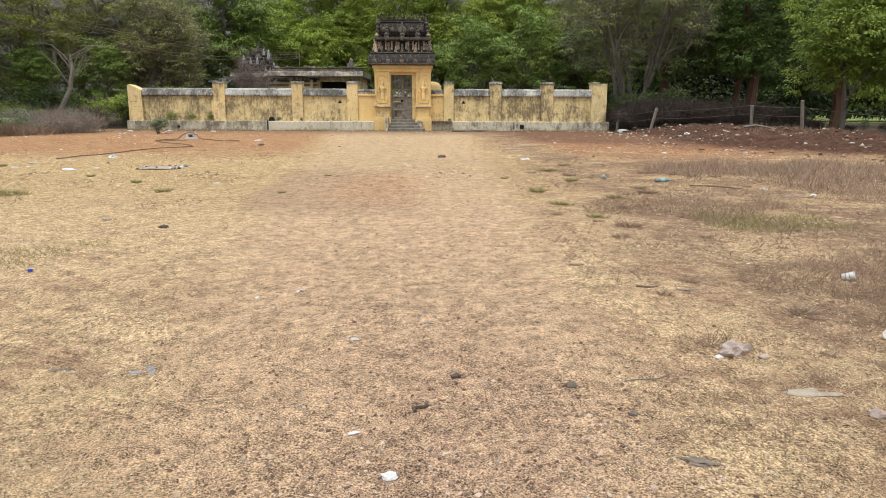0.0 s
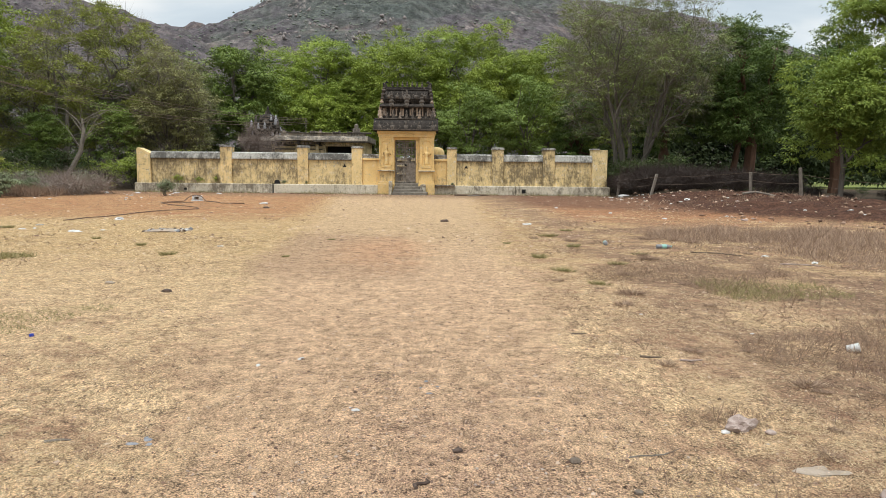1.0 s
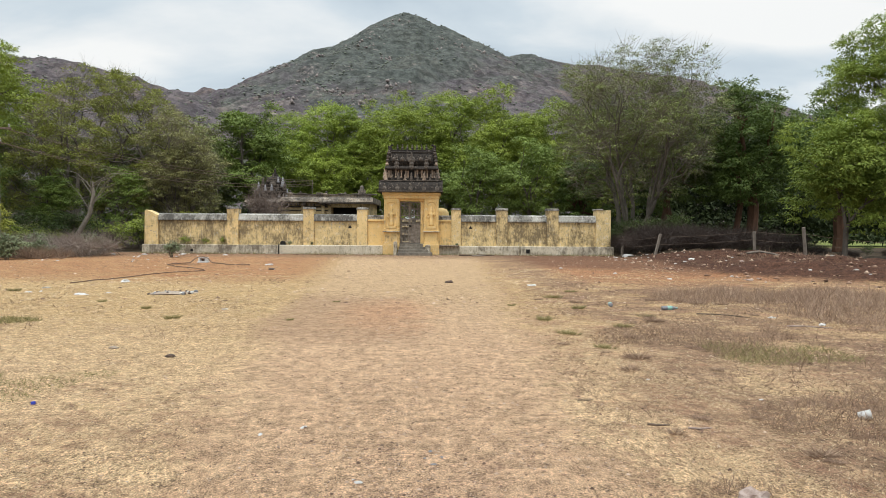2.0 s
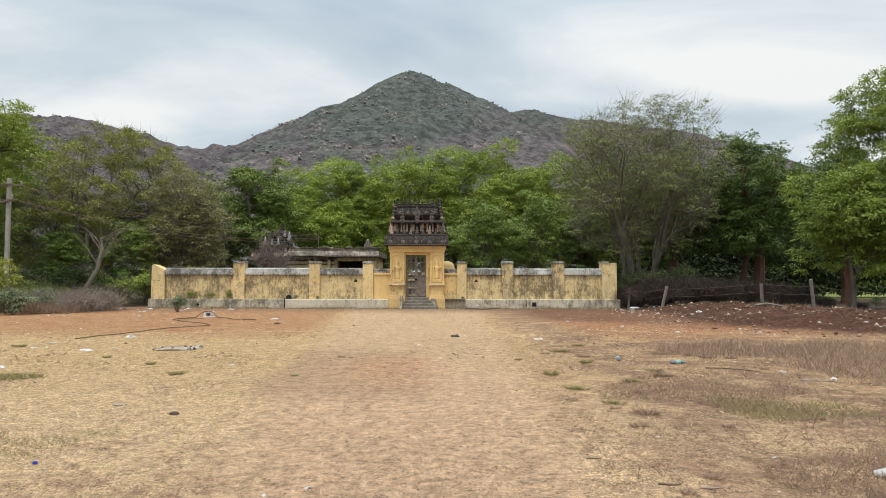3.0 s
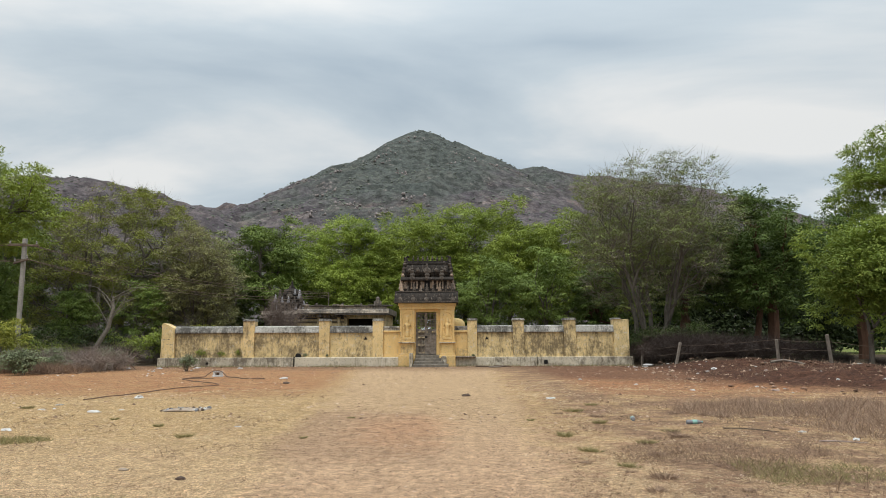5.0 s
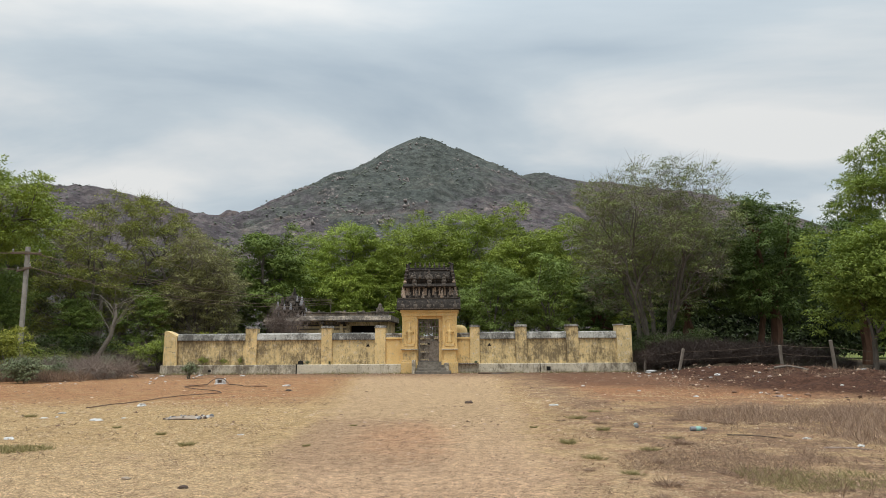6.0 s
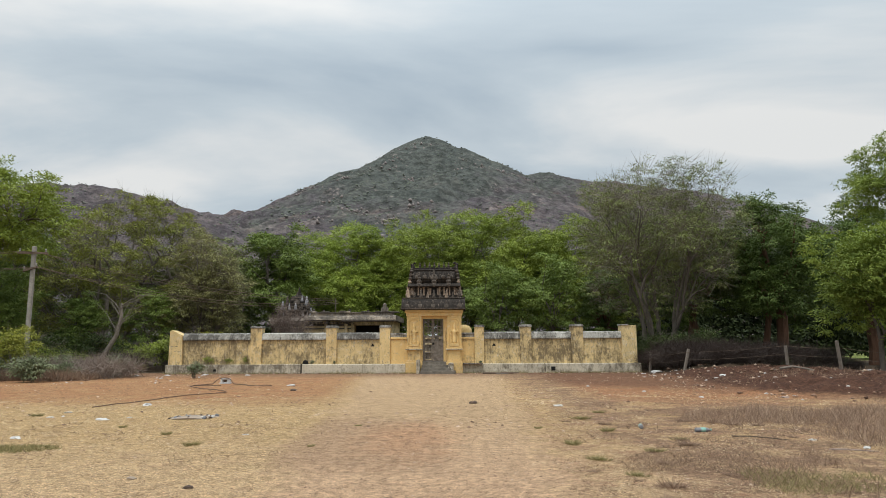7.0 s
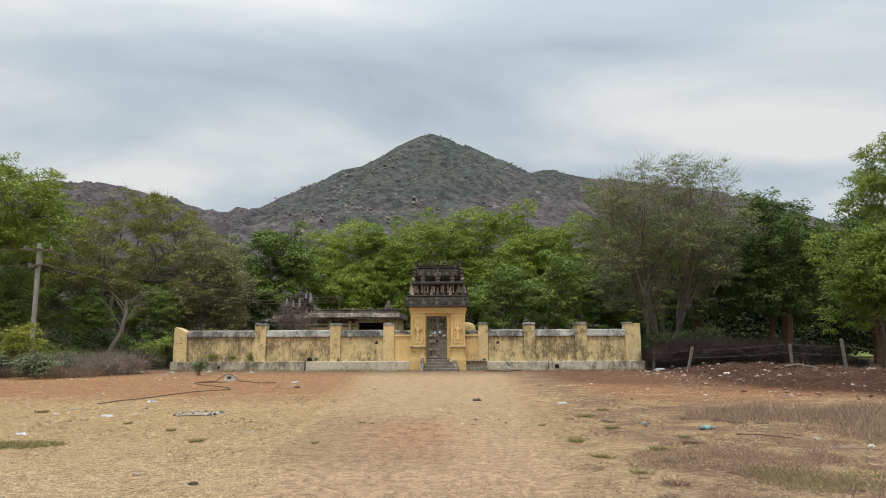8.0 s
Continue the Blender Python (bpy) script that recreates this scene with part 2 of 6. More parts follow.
def box(bm, x0, x1, y0, y1, z0, z1, bevel=0.0, taper=0.0):
    vs = [bm.verts.new((x, y, z)) for z in (z0, z1) for x, y in ((x0, y0), (x1, y0), (x1, y1), (x0, y1))]
    if taper:
        cx, cy = (x0 + x1) / 2, (y0 + y1) / 2
        for v in vs[4:]:
            v.co.x, v.co.y = cx + (v.co.x - cx) * (1 - taper), cy + (v.co.y - cy) * (1 - taper)
    fs = [bm.faces.new([vs[i] for i in q]) for q in ((3, 2, 1, 0), (4, 5, 6, 7), (0, 1, 5, 4), (1, 2, 6, 5), (2, 3, 7, 6), (3, 0, 4, 7))]
    if bevel:
        es = list({e for f in fs for e in f.edges})
        bmesh.ops.bevel(bm, geom=es, offset=bevel, segments=1, affect="EDGES")
    return bm


def boxes(*rows, bevel=0.01):
    bm = bmesh.new()
    for r in rows:
        box(bm, *r, bevel=bevel)
    return bm


def extrude_x(profile, x0, x1, bm=None):
    """A closed (y, z) profile drawn out along x."""
    bm = bm or bmesh.new()
    a = [bm.verts.new((x0, y, z)) for y, z in profile]
    b = [bm.verts.new((x1, y, z)) for y, z in profile]
    n = len(profile)
    for i in range(n):
        bm.faces.new((a[i], a[(i + 1) % n], b[(i + 1) % n], b[i]))
    bm.faces.new(a[::-1])
    bm.faces.new(b)
    return bm


def lathe(profile, segments=10, at=(0, 0, 0), bm=None, squash=1.0):
    """A (radius, z) profile turned round the z axis."""
    bm = bm or bmesh.new()
    rings = []
    for r, z in profile:
        rings.append([bm.verts.new((at[0] + r * math.cos(2 * math.pi * i / segments), at[1] + squash * r * math.sin(2 * math.pi * i / segments), at[2] + z)) for i in range(segments)])
    for a, b in zip(rings, rings[1:]):
        for i in range(segments):
            bm.faces.new((a[i], a[(i + 1) % segments], b[(i + 1) % segments], b[i]))
    bm.faces.new(rings[0][::-1])
    bm.faces.new(rings[-1])
    return bm


def tube(points, radii, sides=6, bm=None):
    """A tapered tube through points."""
    bm = bm or bmesh.new()
    pts = [Vector(p) for p in points]
    rings = []
    for i, p in enumerate(pts):
        d = (pts[min(i + 1, len(pts) - 1)] - pts[max(i - 1, 0)]).normalized()
        u = d.orthogonal().normalized() if abs(d.z) > 0.9 else d.cross(Vector((0, 0, 1))).normalized()
        v = d.cross(u)
        r = radii[i] if isinstance(radii, (list, tuple)) else radii
        rings.append([bm.verts.new(p + r * (math.cos(2 * math.pi * k / sides) * u + math.sin(2 * math.pi * k / sides) * v)) for k in range(sides)])
    for a, b in zip(rings, rings[1:]):
        for k in range(sides):
            bm.faces.new((a[k], a[(k + 1) % sides], b[(k + 1) % sides], b[k]))
    bm.faces.new(rings[0][::-1])
    bm.faces.new(rings[-1])
    return bm


def quick_mesh(name, verts, faces, material, smooth=False):
    """A mesh from numpy arrays: verts (n, 3), faces (m, 3 or 4)."""
    verts, faces = np.asarray(verts, np.float32), np.asarray(faces, np.int32)
    me = bpy.data.meshes.new(name)
    me.vertices.add(len(verts))
    me.vertices.foreach_set("co", verts.ravel())
    m, k = faces.shape
    me.loops.add(m * k)
    me.loops.foreach_set("vertex_index", faces.ravel())
    me.polygons.add(m)
    me.polygons.foreach_set("loop_start", np.arange(0, m * k, k, dtype=np.int32))
    me.materials.append(material)
    me.update(calc_edges=True)
    if smooth:
        me.shade_smooth()
    return me


def lattice(x, y, seed, cell):
    """Smooth random field from 0 to 1 with lumps about as large as cell."""
    g = np.random.default_rng(seed).random((97, 89))
    u, v = np.asarray(x, float) / cell + 500.3, np.asarray(y, float) / cell + 500.7
    i, j = np.floor(u).astype(int), np.floor(v).astype(int)
    a, b = u - i, v - j
    a, b = a * a * (3 - 2 * a), b * b * (3 - 2 * b)
    i0, i1, j0, j1 = i % 97, (i + 1) % 97, j % 89, (j + 1) % 89
    return (g[i0, j0] * (1 - a) + g[i1, j0] * a) * (1 - b) + (g[i0, j1] * (1 - a) + g[i1, j1] * a) * b


def pebble_mesh(name, pos, size, material, rng, squash=0.65, open_below=False):
    """Many small uneven lumps in one mesh."""
    base = np.array([(1, 0, 0), (0, 1, 0), (-1, 0, 0), (0, -1, 0), (0, 0, 1), (0, 0, -1)], float)
    tri = np.array([(0, 1, 4), (1, 2, 4), (2, 3, 4), (3, 0, 4), (1, 0, 5), (2, 1, 5), (3, 2, 5), (0, 3, 5)])
    if open_below:
        tri = tri[:4]
    n = len(pos)
    ang = rng.uniform(0, 6.28, n)
    c, s_ = np.cos(ang)[:, None], np.sin(ang)[:, None]
    p = base[None] * rng.uniform(0.55, 1.25, (n, 6, 1)) + rng.normal(0, 0.16, (n, 6, 3))
    p = np.stack([p[..., 0] * c - p[..., 1] * s_, p[..., 0] * s_ + p[..., 1] * c, p[..., 2] * squash], -1)
    v = (pos[:, None] + p * np.reshape(size, (-1, 1, 1))).reshape(-1, 3)
    f = (tri[None] + 6 * np.arange(n)[:, None, None]).reshape(-1, 3)
    return quick_mesh(name, v, f, material)


def unit(v):
    return v / np.maximum(np.linalg.norm(v, axis=1, keepdims=True), 1e-9)


def blades(centres, axis, length, width, rng, facing=None):
    """Pointed leaves or twigs, one three-cornered face each; facing: the way their flat sides tend to look."""
    n = len(centres)
    side = unit(np.cross(axis, rng.normal(size=(n, 3)) * (1.0 if facing is None else 0.45) + (0 if facing is None else facing)))
    length, width = np.reshape(length, (-1, 1)), np.reshape(width, (-1, 1))
    a = centres + axis * length * 0.12
    v = np.stack([a + side * width / 2, centres + axis * length, a - side * width / 2], 1).reshape(-1, 3)
    return v, np.arange(3 * n).reshape(n, 3)


# ---------------------------------------------------------------- ground
def berm_foot(y):
    return np.where(y >= 18.2, 7.7 + (y - 18.2) * 0.09, 7.7 + (18.2 - y) * 0.78)


def sstep(v, a, b):
    t = np.clip((v - a) / (b - a), 0, 1)
    return t * t * (3 - 2 * t)


WAVES = [(0.31, 0.17, 0.4), (0.83, -0.55, 1.9), (-0.6, 1.3, 3.3), (2.1, 1.1, 0.2), (-1.7, 2.6, 5.1), (4.3, -3.1, 2.2), (3.2, 5.6, 4.0)]


def ground_z(x, y):
    """Height of the ground sheet."""
    x, y = np.asarray(x, float), np.asarray(y, float)
    z = np.zeros(np.broadcast(x, y).shape)
    for i, (a, b, c) in enumerate(WAVES):
        z = z + np.sin(a * x + b * y + c) * 0.012 / (1 + 0.5 * i)
    z = z * sstep(34 - y, -1, 4)
    d = (x - berm_foot(y)) * np.where(y >= 18.2, 1.0, 0.8)
    lump = 1 + 0.22 * np.sin(1.9 * x + 0.7 * y) + 0.16 * np.sin(3.7 * y - 1.3 * x + 1) + 0.08 * np.sin(7.1 * x + 5.3 * y)
    z = z + sstep(d, 0.0, 3.2) * 0.40 * lump * (1 - 0.75 * sstep(d, 5.5, 9.0)) * sstep(y, 4, 12) * (1 - sstep(y, 33.2, 37))
    return z


def ground_material():
    k = Kit("dry_earth_and_straw")
    fine, mid, big = k.noise(60, 5, 0.75), k.noise(5.5, 6, 0.7), k.noise(0.42, 4, 0.6)
    big2 = k.noise(1.25, 5, 0.65)
    grit = k.noise(170, 3, 0.7)
    clod = k.noise(24, 5, 0.7)
    wob = k.f("ADD", k.f("MULTIPLY", k.f("SUBTRACT", big2, 0.5), 1.5), k.f("MULTIPLY", k.f("SUBTRACT", mid, 0.5), 0.9))
    # trodden sandy track up to the steps: its two edges run apart at their own rates
    left = k.f("SUBTRACT", k.f("MULTIPLY_ADD", k.f("MINIMUM", k.y, 6.0), -0.165, -1.12), k.f("MULTIPLY", k.f("MAXIMUM", k.f("SUBTRACT", k.y, 6.0), 0.0), 0.105))
    right = k.f("MULTIPLY_ADD", k.y, 0.023, 0.86)
    off_l = k.f("ADD", k.f("SUBTRACT", left, k.x), wob)
    off_r = k.f("ADD", k.f("SUBTRACT", k.x, right), wob)
    track = k.f("MULTIPLY", k.rng(off_l, -0.35, 0.55, 1.0, 0.0), k.rng(off_r, -0.25, 0.45, 1.0, 0.0))
    # grit cells; the sand between them is tinted dark as tiny shadows
    grain = k.rng(k.voronoi(85), 0.25, 0.75)
    sand = k.mix(k.rng(mid, 0.3, 0.7), (0.54, 0.355, 0.21), (0.64, 0.44, 0.265))
    sand = k.mix(k.rng(big2, 0.45, 0.7), sand, (0.59, 0.395, 0.24))
    sand = k.mix(k.f("MULTIPLY", k.rng(clod, 0.56, 0.68), 0.6), sand, (0.46, 0.30, 0.19))
    sand = k.mix(k.f("MULTIPLY", grain, 0.40), sand, (0.20, 0.12, 0.08))
    sand = k.mix(k.rng(fine, 0.59, 0.66), sand, (0.15, 0.09, 0.06))
    sand = k.mix(k.rng(grit, 0.58, 0.70), sand, (0.78, 0.60, 0.44))
    sand = k.mix(k.rng(k.f("ADD", k.y, k.f("MULTIPLY", big2, 4.0)), 6.0, 14.0, 0.0, 0.85), sand, k.mix(k.rng(clod, 0.4, 0.6), (0.36, 0.245, 0.138), (0.50, 0.355, 0.20)))
    # bare brown soil with straw lying on it, thickest in the middle of the clearing
    soil = k.mix(k.rng(mid, 0.3, 0.7), (0.29, 0.17, 0.105), (0.43, 0.265, 0.165))
    soil = k.mix(k.rng(fine, 0.5, 0.70), soil, (0.14, 0.085, 0.05))
    fibre = k.noise(48, 7, 0.9, (1, 0.5, 1))
    straw_c = k.mix(k.rng(fibre, 0.42, 0.56), (0.27, 0.17, 0.092), (0.77, 0.565, 0.33))
    straw_c = k.mix(k.rng(k.f("ADD", k.y, k.f("MULTIPLY", big2, 4.0)), 5.0, 12.0, 0.0, 0.8), straw_c, k.mix(k.rng(fibre, 0.42, 0.56), (0.20, 0.125, 0.055), (0.56, 0.40, 0.185)))
    heap = k.f("ADD", k.f("MULTIPLY", big2, 0.5), k.f("ADD", k.f("MULTIPLY", mid, 0.45), k.f("MULTIPLY", clod, 0.25)))
    lush = k.f("MULTIPLY", k.rng(k.y, 1.5, 5.0), k.rng(k.x, -1.5, 0.5, 0.09, 0.0))
    straw_m = k.rng(k.f("ADD", heap, lush), 0.48, 0.66)
    field = k.mix(k.f("MULTIPLY", straw_m, 0.9), soil, straw_c)
    green = k.f("MULTIPLY", k.rng(k.noise(0.8, 5, 0.7, (0.6, 1.2, 1)), 0.55, 0.70), k.rng(k.noise(9, 4), 0.42, 0.62))
    field = k.mix(k.f("MULTIPLY", green, 0.4), field, (0.27, 0.235, 0.085))
    # darker weedy soil away from the track on the bank's side, in streaks further off
    weedy = k.f("ADD", k.f("MULTIPLY", k.noise(0.9, 6, 0.72, (0.85, 1.1, 1)), 0.7), k.f("MULTIPLY", mid, 0.35))
    brown = k.f("MULTIPLY", k.rng(k.x, 1.2, 2.8), k.rng(weedy, 0.44, 0.58))
    field = k.mix(k.f("MULTIPLY", brown, 0.85), field, k.mix(k.rng(mid, 0.35, 0.65), (0.15, 0.088, 0.058), (0.25, 0.155, 0.10)))
    col = k.mix(track, field, sand)
    gravel = k.f("MULTIPLY", k.rng(k.f("ADD", k.y, k.f("MULTIPLY", mid, 1.5)), 0.6, 3.0, 1.0, 0.0), k.rng(k.f("ABSOLUTE", k.f("SUBTRACT", k.x, 0.12)), 0.15, 0.75, 1.0, 0.0))
    col = k.mix(k.f("MULTIPLY", gravel, k.rng(clod, 0.4, 0.62, 0.10, 0.55)), col, (0.33, 0.20, 0.145))
    # bare rectangle where the turf was scraped off, with a reddish middle
    ragged = k.f("MULTIPLY", k.f("SUBTRACT", mid, 0.5), 0.8)
    ex = k.f("SUBTRACT", k.f("ABSOLUTE", k.f("SUBTRACT", k.x, k.f("MULTIPLY_ADD", k.y, -0.07, -0.90))), 1.10)
    ey = k.f("SUBTRACT", k.f("ABSOLUTE", k.f("SUBTRACT", k.y, 8.4)), 2.6)
    bare = k.f("MULTIPLY", k.rng(k.f("ADD", ex, ragged), -0.15, 0.22, 1.0, 0.0), k.rng(k.f("ADD", ey, k.f("MULTIPLY", ragged, 2.5)), -0.5, 0.7, 1.0, 0.0))
    col = k.mix(k.f("MULTIPLY", bare, 0.6), col, k.mix(k.rng(clod, 0.4, 0.6), (0.27, 0.175, 0.105), (0.40, 0.26, 0.16)))
    rx, ry = k.f("MULTIPLY", k.f("ADD", k.x, 0.85), 1.1), k.f("MULTIPLY", k.f("SUBTRACT", k.y, 8.6), 0.42)
    rad = k.f("ADD", k.f("SQRT", k.f("ADD", k.f("MULTIPLY", rx, rx), k.f("MULTIPLY", ry, ry))), wob)
    col = k.mix(k.rng(rad, 0.2, 1.3, 0.5, 0.0), col, (0.46, 0.25, 0.135))
    # red earth towards the wall, and on the heaped bank
    far = k.rng(k.f("ADD", k.y, k.f("MULTIPLY", k.f("SUBTRACT", big, 0.5), 7.0)), 13.0, 18.0)
    sidef = k.rng(k.f("MAXIMUM", off_l, k.f("SUBTRACT", off_r, 2.0)), -0.3, 1.2)
    red = k.mix(k.rng(mid, 0.3, 0.7), (0.27, 0.125, 0.06), (0.36, 0.18, 0.088))
    red = k.mix(k.rng(k.noise(13, 6, 0.8), 0.53, 0.64), red, (0.24, 0.11, 0.055))
    red = k.mix(k.rng(k.noise(19, 6, 0.8), 0.58, 0.68), red, (0.44, 0.27, 0.15))
    col = k.mix(k.f("MULTIPLY", k.f("MULTIPLY", far, sidef), k.rng(big2, 0.34, 0.66, 0.95, 0.55)), col, red)
    foot = k.rng(k.f("ADD", k.y, k.f("MULTIPLY", mid, 2.0)), 28.0, 33.5)
    col = k.mix(k.f("MULTIPLY", foot, 0.7), col, k.mix(k.rng(clod, 0.4, 0.6), (0.13, 0.078, 0.05), (0.25, 0.155, 0.10)))
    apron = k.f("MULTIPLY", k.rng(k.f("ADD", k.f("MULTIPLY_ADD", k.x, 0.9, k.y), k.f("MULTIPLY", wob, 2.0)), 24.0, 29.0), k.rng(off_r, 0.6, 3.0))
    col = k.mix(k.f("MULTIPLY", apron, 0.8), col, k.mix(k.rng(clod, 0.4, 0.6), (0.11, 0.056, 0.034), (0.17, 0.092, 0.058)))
    # bank soil: red earth, darkened further for the shade of overhanging trees
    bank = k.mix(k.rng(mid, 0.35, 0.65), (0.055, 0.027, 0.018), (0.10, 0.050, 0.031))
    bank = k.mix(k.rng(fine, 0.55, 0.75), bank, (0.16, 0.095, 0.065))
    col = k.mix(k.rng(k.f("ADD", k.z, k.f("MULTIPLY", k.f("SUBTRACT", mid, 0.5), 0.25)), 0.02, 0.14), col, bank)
    # forest floor, its litter tone also standing for tree shade, and the meadow behind
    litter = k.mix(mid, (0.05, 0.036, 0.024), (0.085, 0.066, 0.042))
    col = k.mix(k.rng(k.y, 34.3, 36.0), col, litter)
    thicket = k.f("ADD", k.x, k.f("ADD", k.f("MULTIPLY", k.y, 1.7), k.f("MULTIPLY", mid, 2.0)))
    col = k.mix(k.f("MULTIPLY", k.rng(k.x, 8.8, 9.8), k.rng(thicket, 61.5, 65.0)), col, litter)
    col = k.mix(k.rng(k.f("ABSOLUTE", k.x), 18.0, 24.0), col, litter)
    meadow = k.mix(mid, (0.14, 0.17, 0.048), (0.22, 0.245, 0.075))
    col = k.mix(k.f("MULTIPLY", k.rng(k.x, 22.0, 27.0), k.rng(k.y, 56.0, 58.0)), col, meadow)
    # scattered pebbles and clods, dark or pale
    for scale, reach, many in ((11, 0.10, 0.78),):
        tone_v = k.voronoi(scale, "Color")
        spot = k.f("MULTIPLY", k.rng(k.voronoi(scale), reach * 0.8, reach * 1.15, 1.0, 0.0), k.rng(tone_v, many, many + 0.02))
        col = k.mix(k.f("MULTIPLY", spot, 0.6), col, k.mix(k.rng(tone_v, many + 0.14, many + 0.16), (0.17, 0.105, 0.072), (0.62, 0.48, 0.34)))
    # granules: pale grains, and gaps darkened as the small shadows between them
    g1, g2 = k.noise(120, 2, 0.6), k.noise(260, 2, 0.6)
    gran = k.f("ADD", k.rng(g1, 0.38, 0.62, 0.50, 1.46), k.rng(g2, 0.38, 0.62, -0.28, 0.28))
    gran = k.f("ADD", gran, k.rng(clod, 0.36, 0.66, 0.12, -0.18))
    gran = k.f("ADD", gran, k.rng(k.noise(8.5, 5, 0.75), 0.36, 0.64, -0.22, 0.22))
    gran = k.f("ADD", gran, k.rng(k.noise(2.6, 6, 0.75), 0.36, 0.64, -0.10, 0.10))
    col = k.times(col, gran, (1.02, 0.99, 0.985))
    h = k.f("ADD", k.f("MULTIPLY", mid, 0.7), k.f("ADD", k.f("MULTIPLY", fine, 0.5), k.f("MULTIPLY", grit, 0.22)))
    return k.finish(col, 0.97, h, 1.0, 0.045, spec=0.12)


def axis(lo, hi, step, ends, grow=1.13):
    mid = list(np.arange(lo, hi + 1e-6, step))
    s, v, up = step, mid[-1], []
    while v < ends[1]:
        s *= grow
        v += s
        up.append(v)
    s, v, down = step, mid[0], []
    while v > ends[0]:
        s *= grow
        v -= s
        down.append(v)
    return np.array(down[::-1] + mid + up)


def grid_faces(ny, nx):
    i = np.arange(ny * nx).reshape(ny, nx)
    return np.stack([i[:-1, :-1], i[:-1, 1:], i[1:, 1:], i[1:, :-1]], -1).reshape(-1, 4)


gx, gy = axis(-5, 15, 0.16, (-3500, 3500)), axis(-3, 30, 0.2, (-80, 4500))
GX, GY = np.meshgrid(gx, gy)
GZ = ground_z(GX, GY)
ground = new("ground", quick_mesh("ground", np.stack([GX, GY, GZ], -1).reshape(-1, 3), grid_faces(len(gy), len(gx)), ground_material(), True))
tagged(ground, "dry bare earth with straw, a sandy track and red soil", "ground", kind="structure")


# ---------------------------------------------------------------- hills
def ridge(X, Y, pts, slope):
    """Height of a hill with a crest through (x, y, z) points and even flanks, and the fall below the crest."""
    H, fall = np.full(X.shape, -1e3), np.zeros(X.shape)
    for (x0, y0, z0), (x1, y1, z1) in zip(pts, pts[1:]):
        dx, dy = x1 - x0, y1 - y0
        t = np.clip(((X - x0) * dx + (Y - y0) * dy) / (dx * dx + dy * dy), 0, 1)
        d = np.hypot(X - x0 - t * dx, Y - y0 - t * dy)
        drop = slope * d * (0.9 - 0.0003 * np.minimum(d, 600))
        h = z0 + t * (z1 - z0) - drop
        fall = np.where(h > H, drop, fall)
        H = np.maximum(H, h)
    return H, fall


def hill_noise(X, Y, seed, octaves):
    rng = np.random.default_rng(seed)
    out = np.zeros(X.shape)
    for wave, amp in octaves:
        for _ in range(5):
            a, p = rng.uniform(0, 2 * math.pi), rng.uniform(0, 6.28)
            w = wave * rng.uniform(0.7, 1.4)
            out += amp / 2.2 * np.sin((X * math.cos(a) + Y * math.sin(a)) * 2 * math.pi / w + p)
    return out


def hill_material():
    k = Kit("hazed_dry_scrub_hillside")
    big, mid, fine = k.noise(0.009, 5, 0.6), k.noise(0.045, 6, 0.65), k.noise(0.28, 5, 0.75)
    # leafless scrub over reddish soil, its colour greyed and purpled for distance haze
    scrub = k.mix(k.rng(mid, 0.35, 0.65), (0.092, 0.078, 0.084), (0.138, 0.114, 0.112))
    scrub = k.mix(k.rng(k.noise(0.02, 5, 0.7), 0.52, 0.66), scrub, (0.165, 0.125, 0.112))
    # bushes in leaf round the summit and down its middle, greyed for haze too
    green = k.mix(k.rng(fine, 0.3, 0.7), (0.060, 0.075, 0.066), (0.096, 0.110, 0.090))
    heart = k.f("SUBTRACT", k.f("MULTIPLY", k.z, 0.0022), k.f("MULTIPLY", k.f("ABSOLUTE", k.f("ADD", k.x, 60.0)), 0.0016))
    gm = k.rng(k.f("ADD", heart, k.f("ADD", k.f("MULTIPLY", big, 0.7), k.f("MULTIPLY", mid, 0.45))), 0.60, 0.86)
    col = k.mix(k.f("MULTIPLY", gm, 0.75), scrub, green)
    dots = k.rng(k.noise(0.42, 4, 0.7), 0.54, 0.64)
    col = k.mix(k.f("MULTIPLY", dots, 0.7), col, (0.036, 0.043, 0.037))
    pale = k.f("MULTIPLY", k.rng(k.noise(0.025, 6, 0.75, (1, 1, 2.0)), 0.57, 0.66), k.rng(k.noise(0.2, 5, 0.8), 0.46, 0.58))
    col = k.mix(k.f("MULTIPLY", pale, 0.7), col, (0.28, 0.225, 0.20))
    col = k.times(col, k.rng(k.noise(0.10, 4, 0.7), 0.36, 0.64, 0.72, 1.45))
    h = k.f("ADD", mid, k.f("MULTIPLY", fine, 0.7))
    return k.finish(col, 0.95, h, 0.8, 7.0, spec=0.1)


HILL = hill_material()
MAIN = [(-307, 900, 177), (-273, 900, 188), (-237, 900, 206), (-210, 900, 221), (-174, 900, 231), (-163, 900, 241), (-131, 900, 246), (-110, 900, 259), (-77, 900, 279), (-61, 900, 286),
        (-46, 900, 288), (-30, 900, 284), (0, 900, 272), (32, 900, 258), (54, 900, 249), (82, 900, 231), (104, 900, 235), (120, 900, 236), (153, 900, 225), (196, 900, 222), (325, 900, 206),
        (384, 900, 192), (520, 900, 150), (700, 920, 110)]
BACK = [(-420, 1000, 150), (-367, 985, 196), (-341, 980, 205), (-321, 980, 200), (-260, 980, 160)]
LEFT = [(-800, 620, 120), (-560, 570, 136), (-383, 550, 141), (-323, 550, 140), (-285, 550, 133), (-251, 550, 124), (-217, 550, 115), (-200, 550, 109), (-185, 550, 96), (-160, 560, 70)]


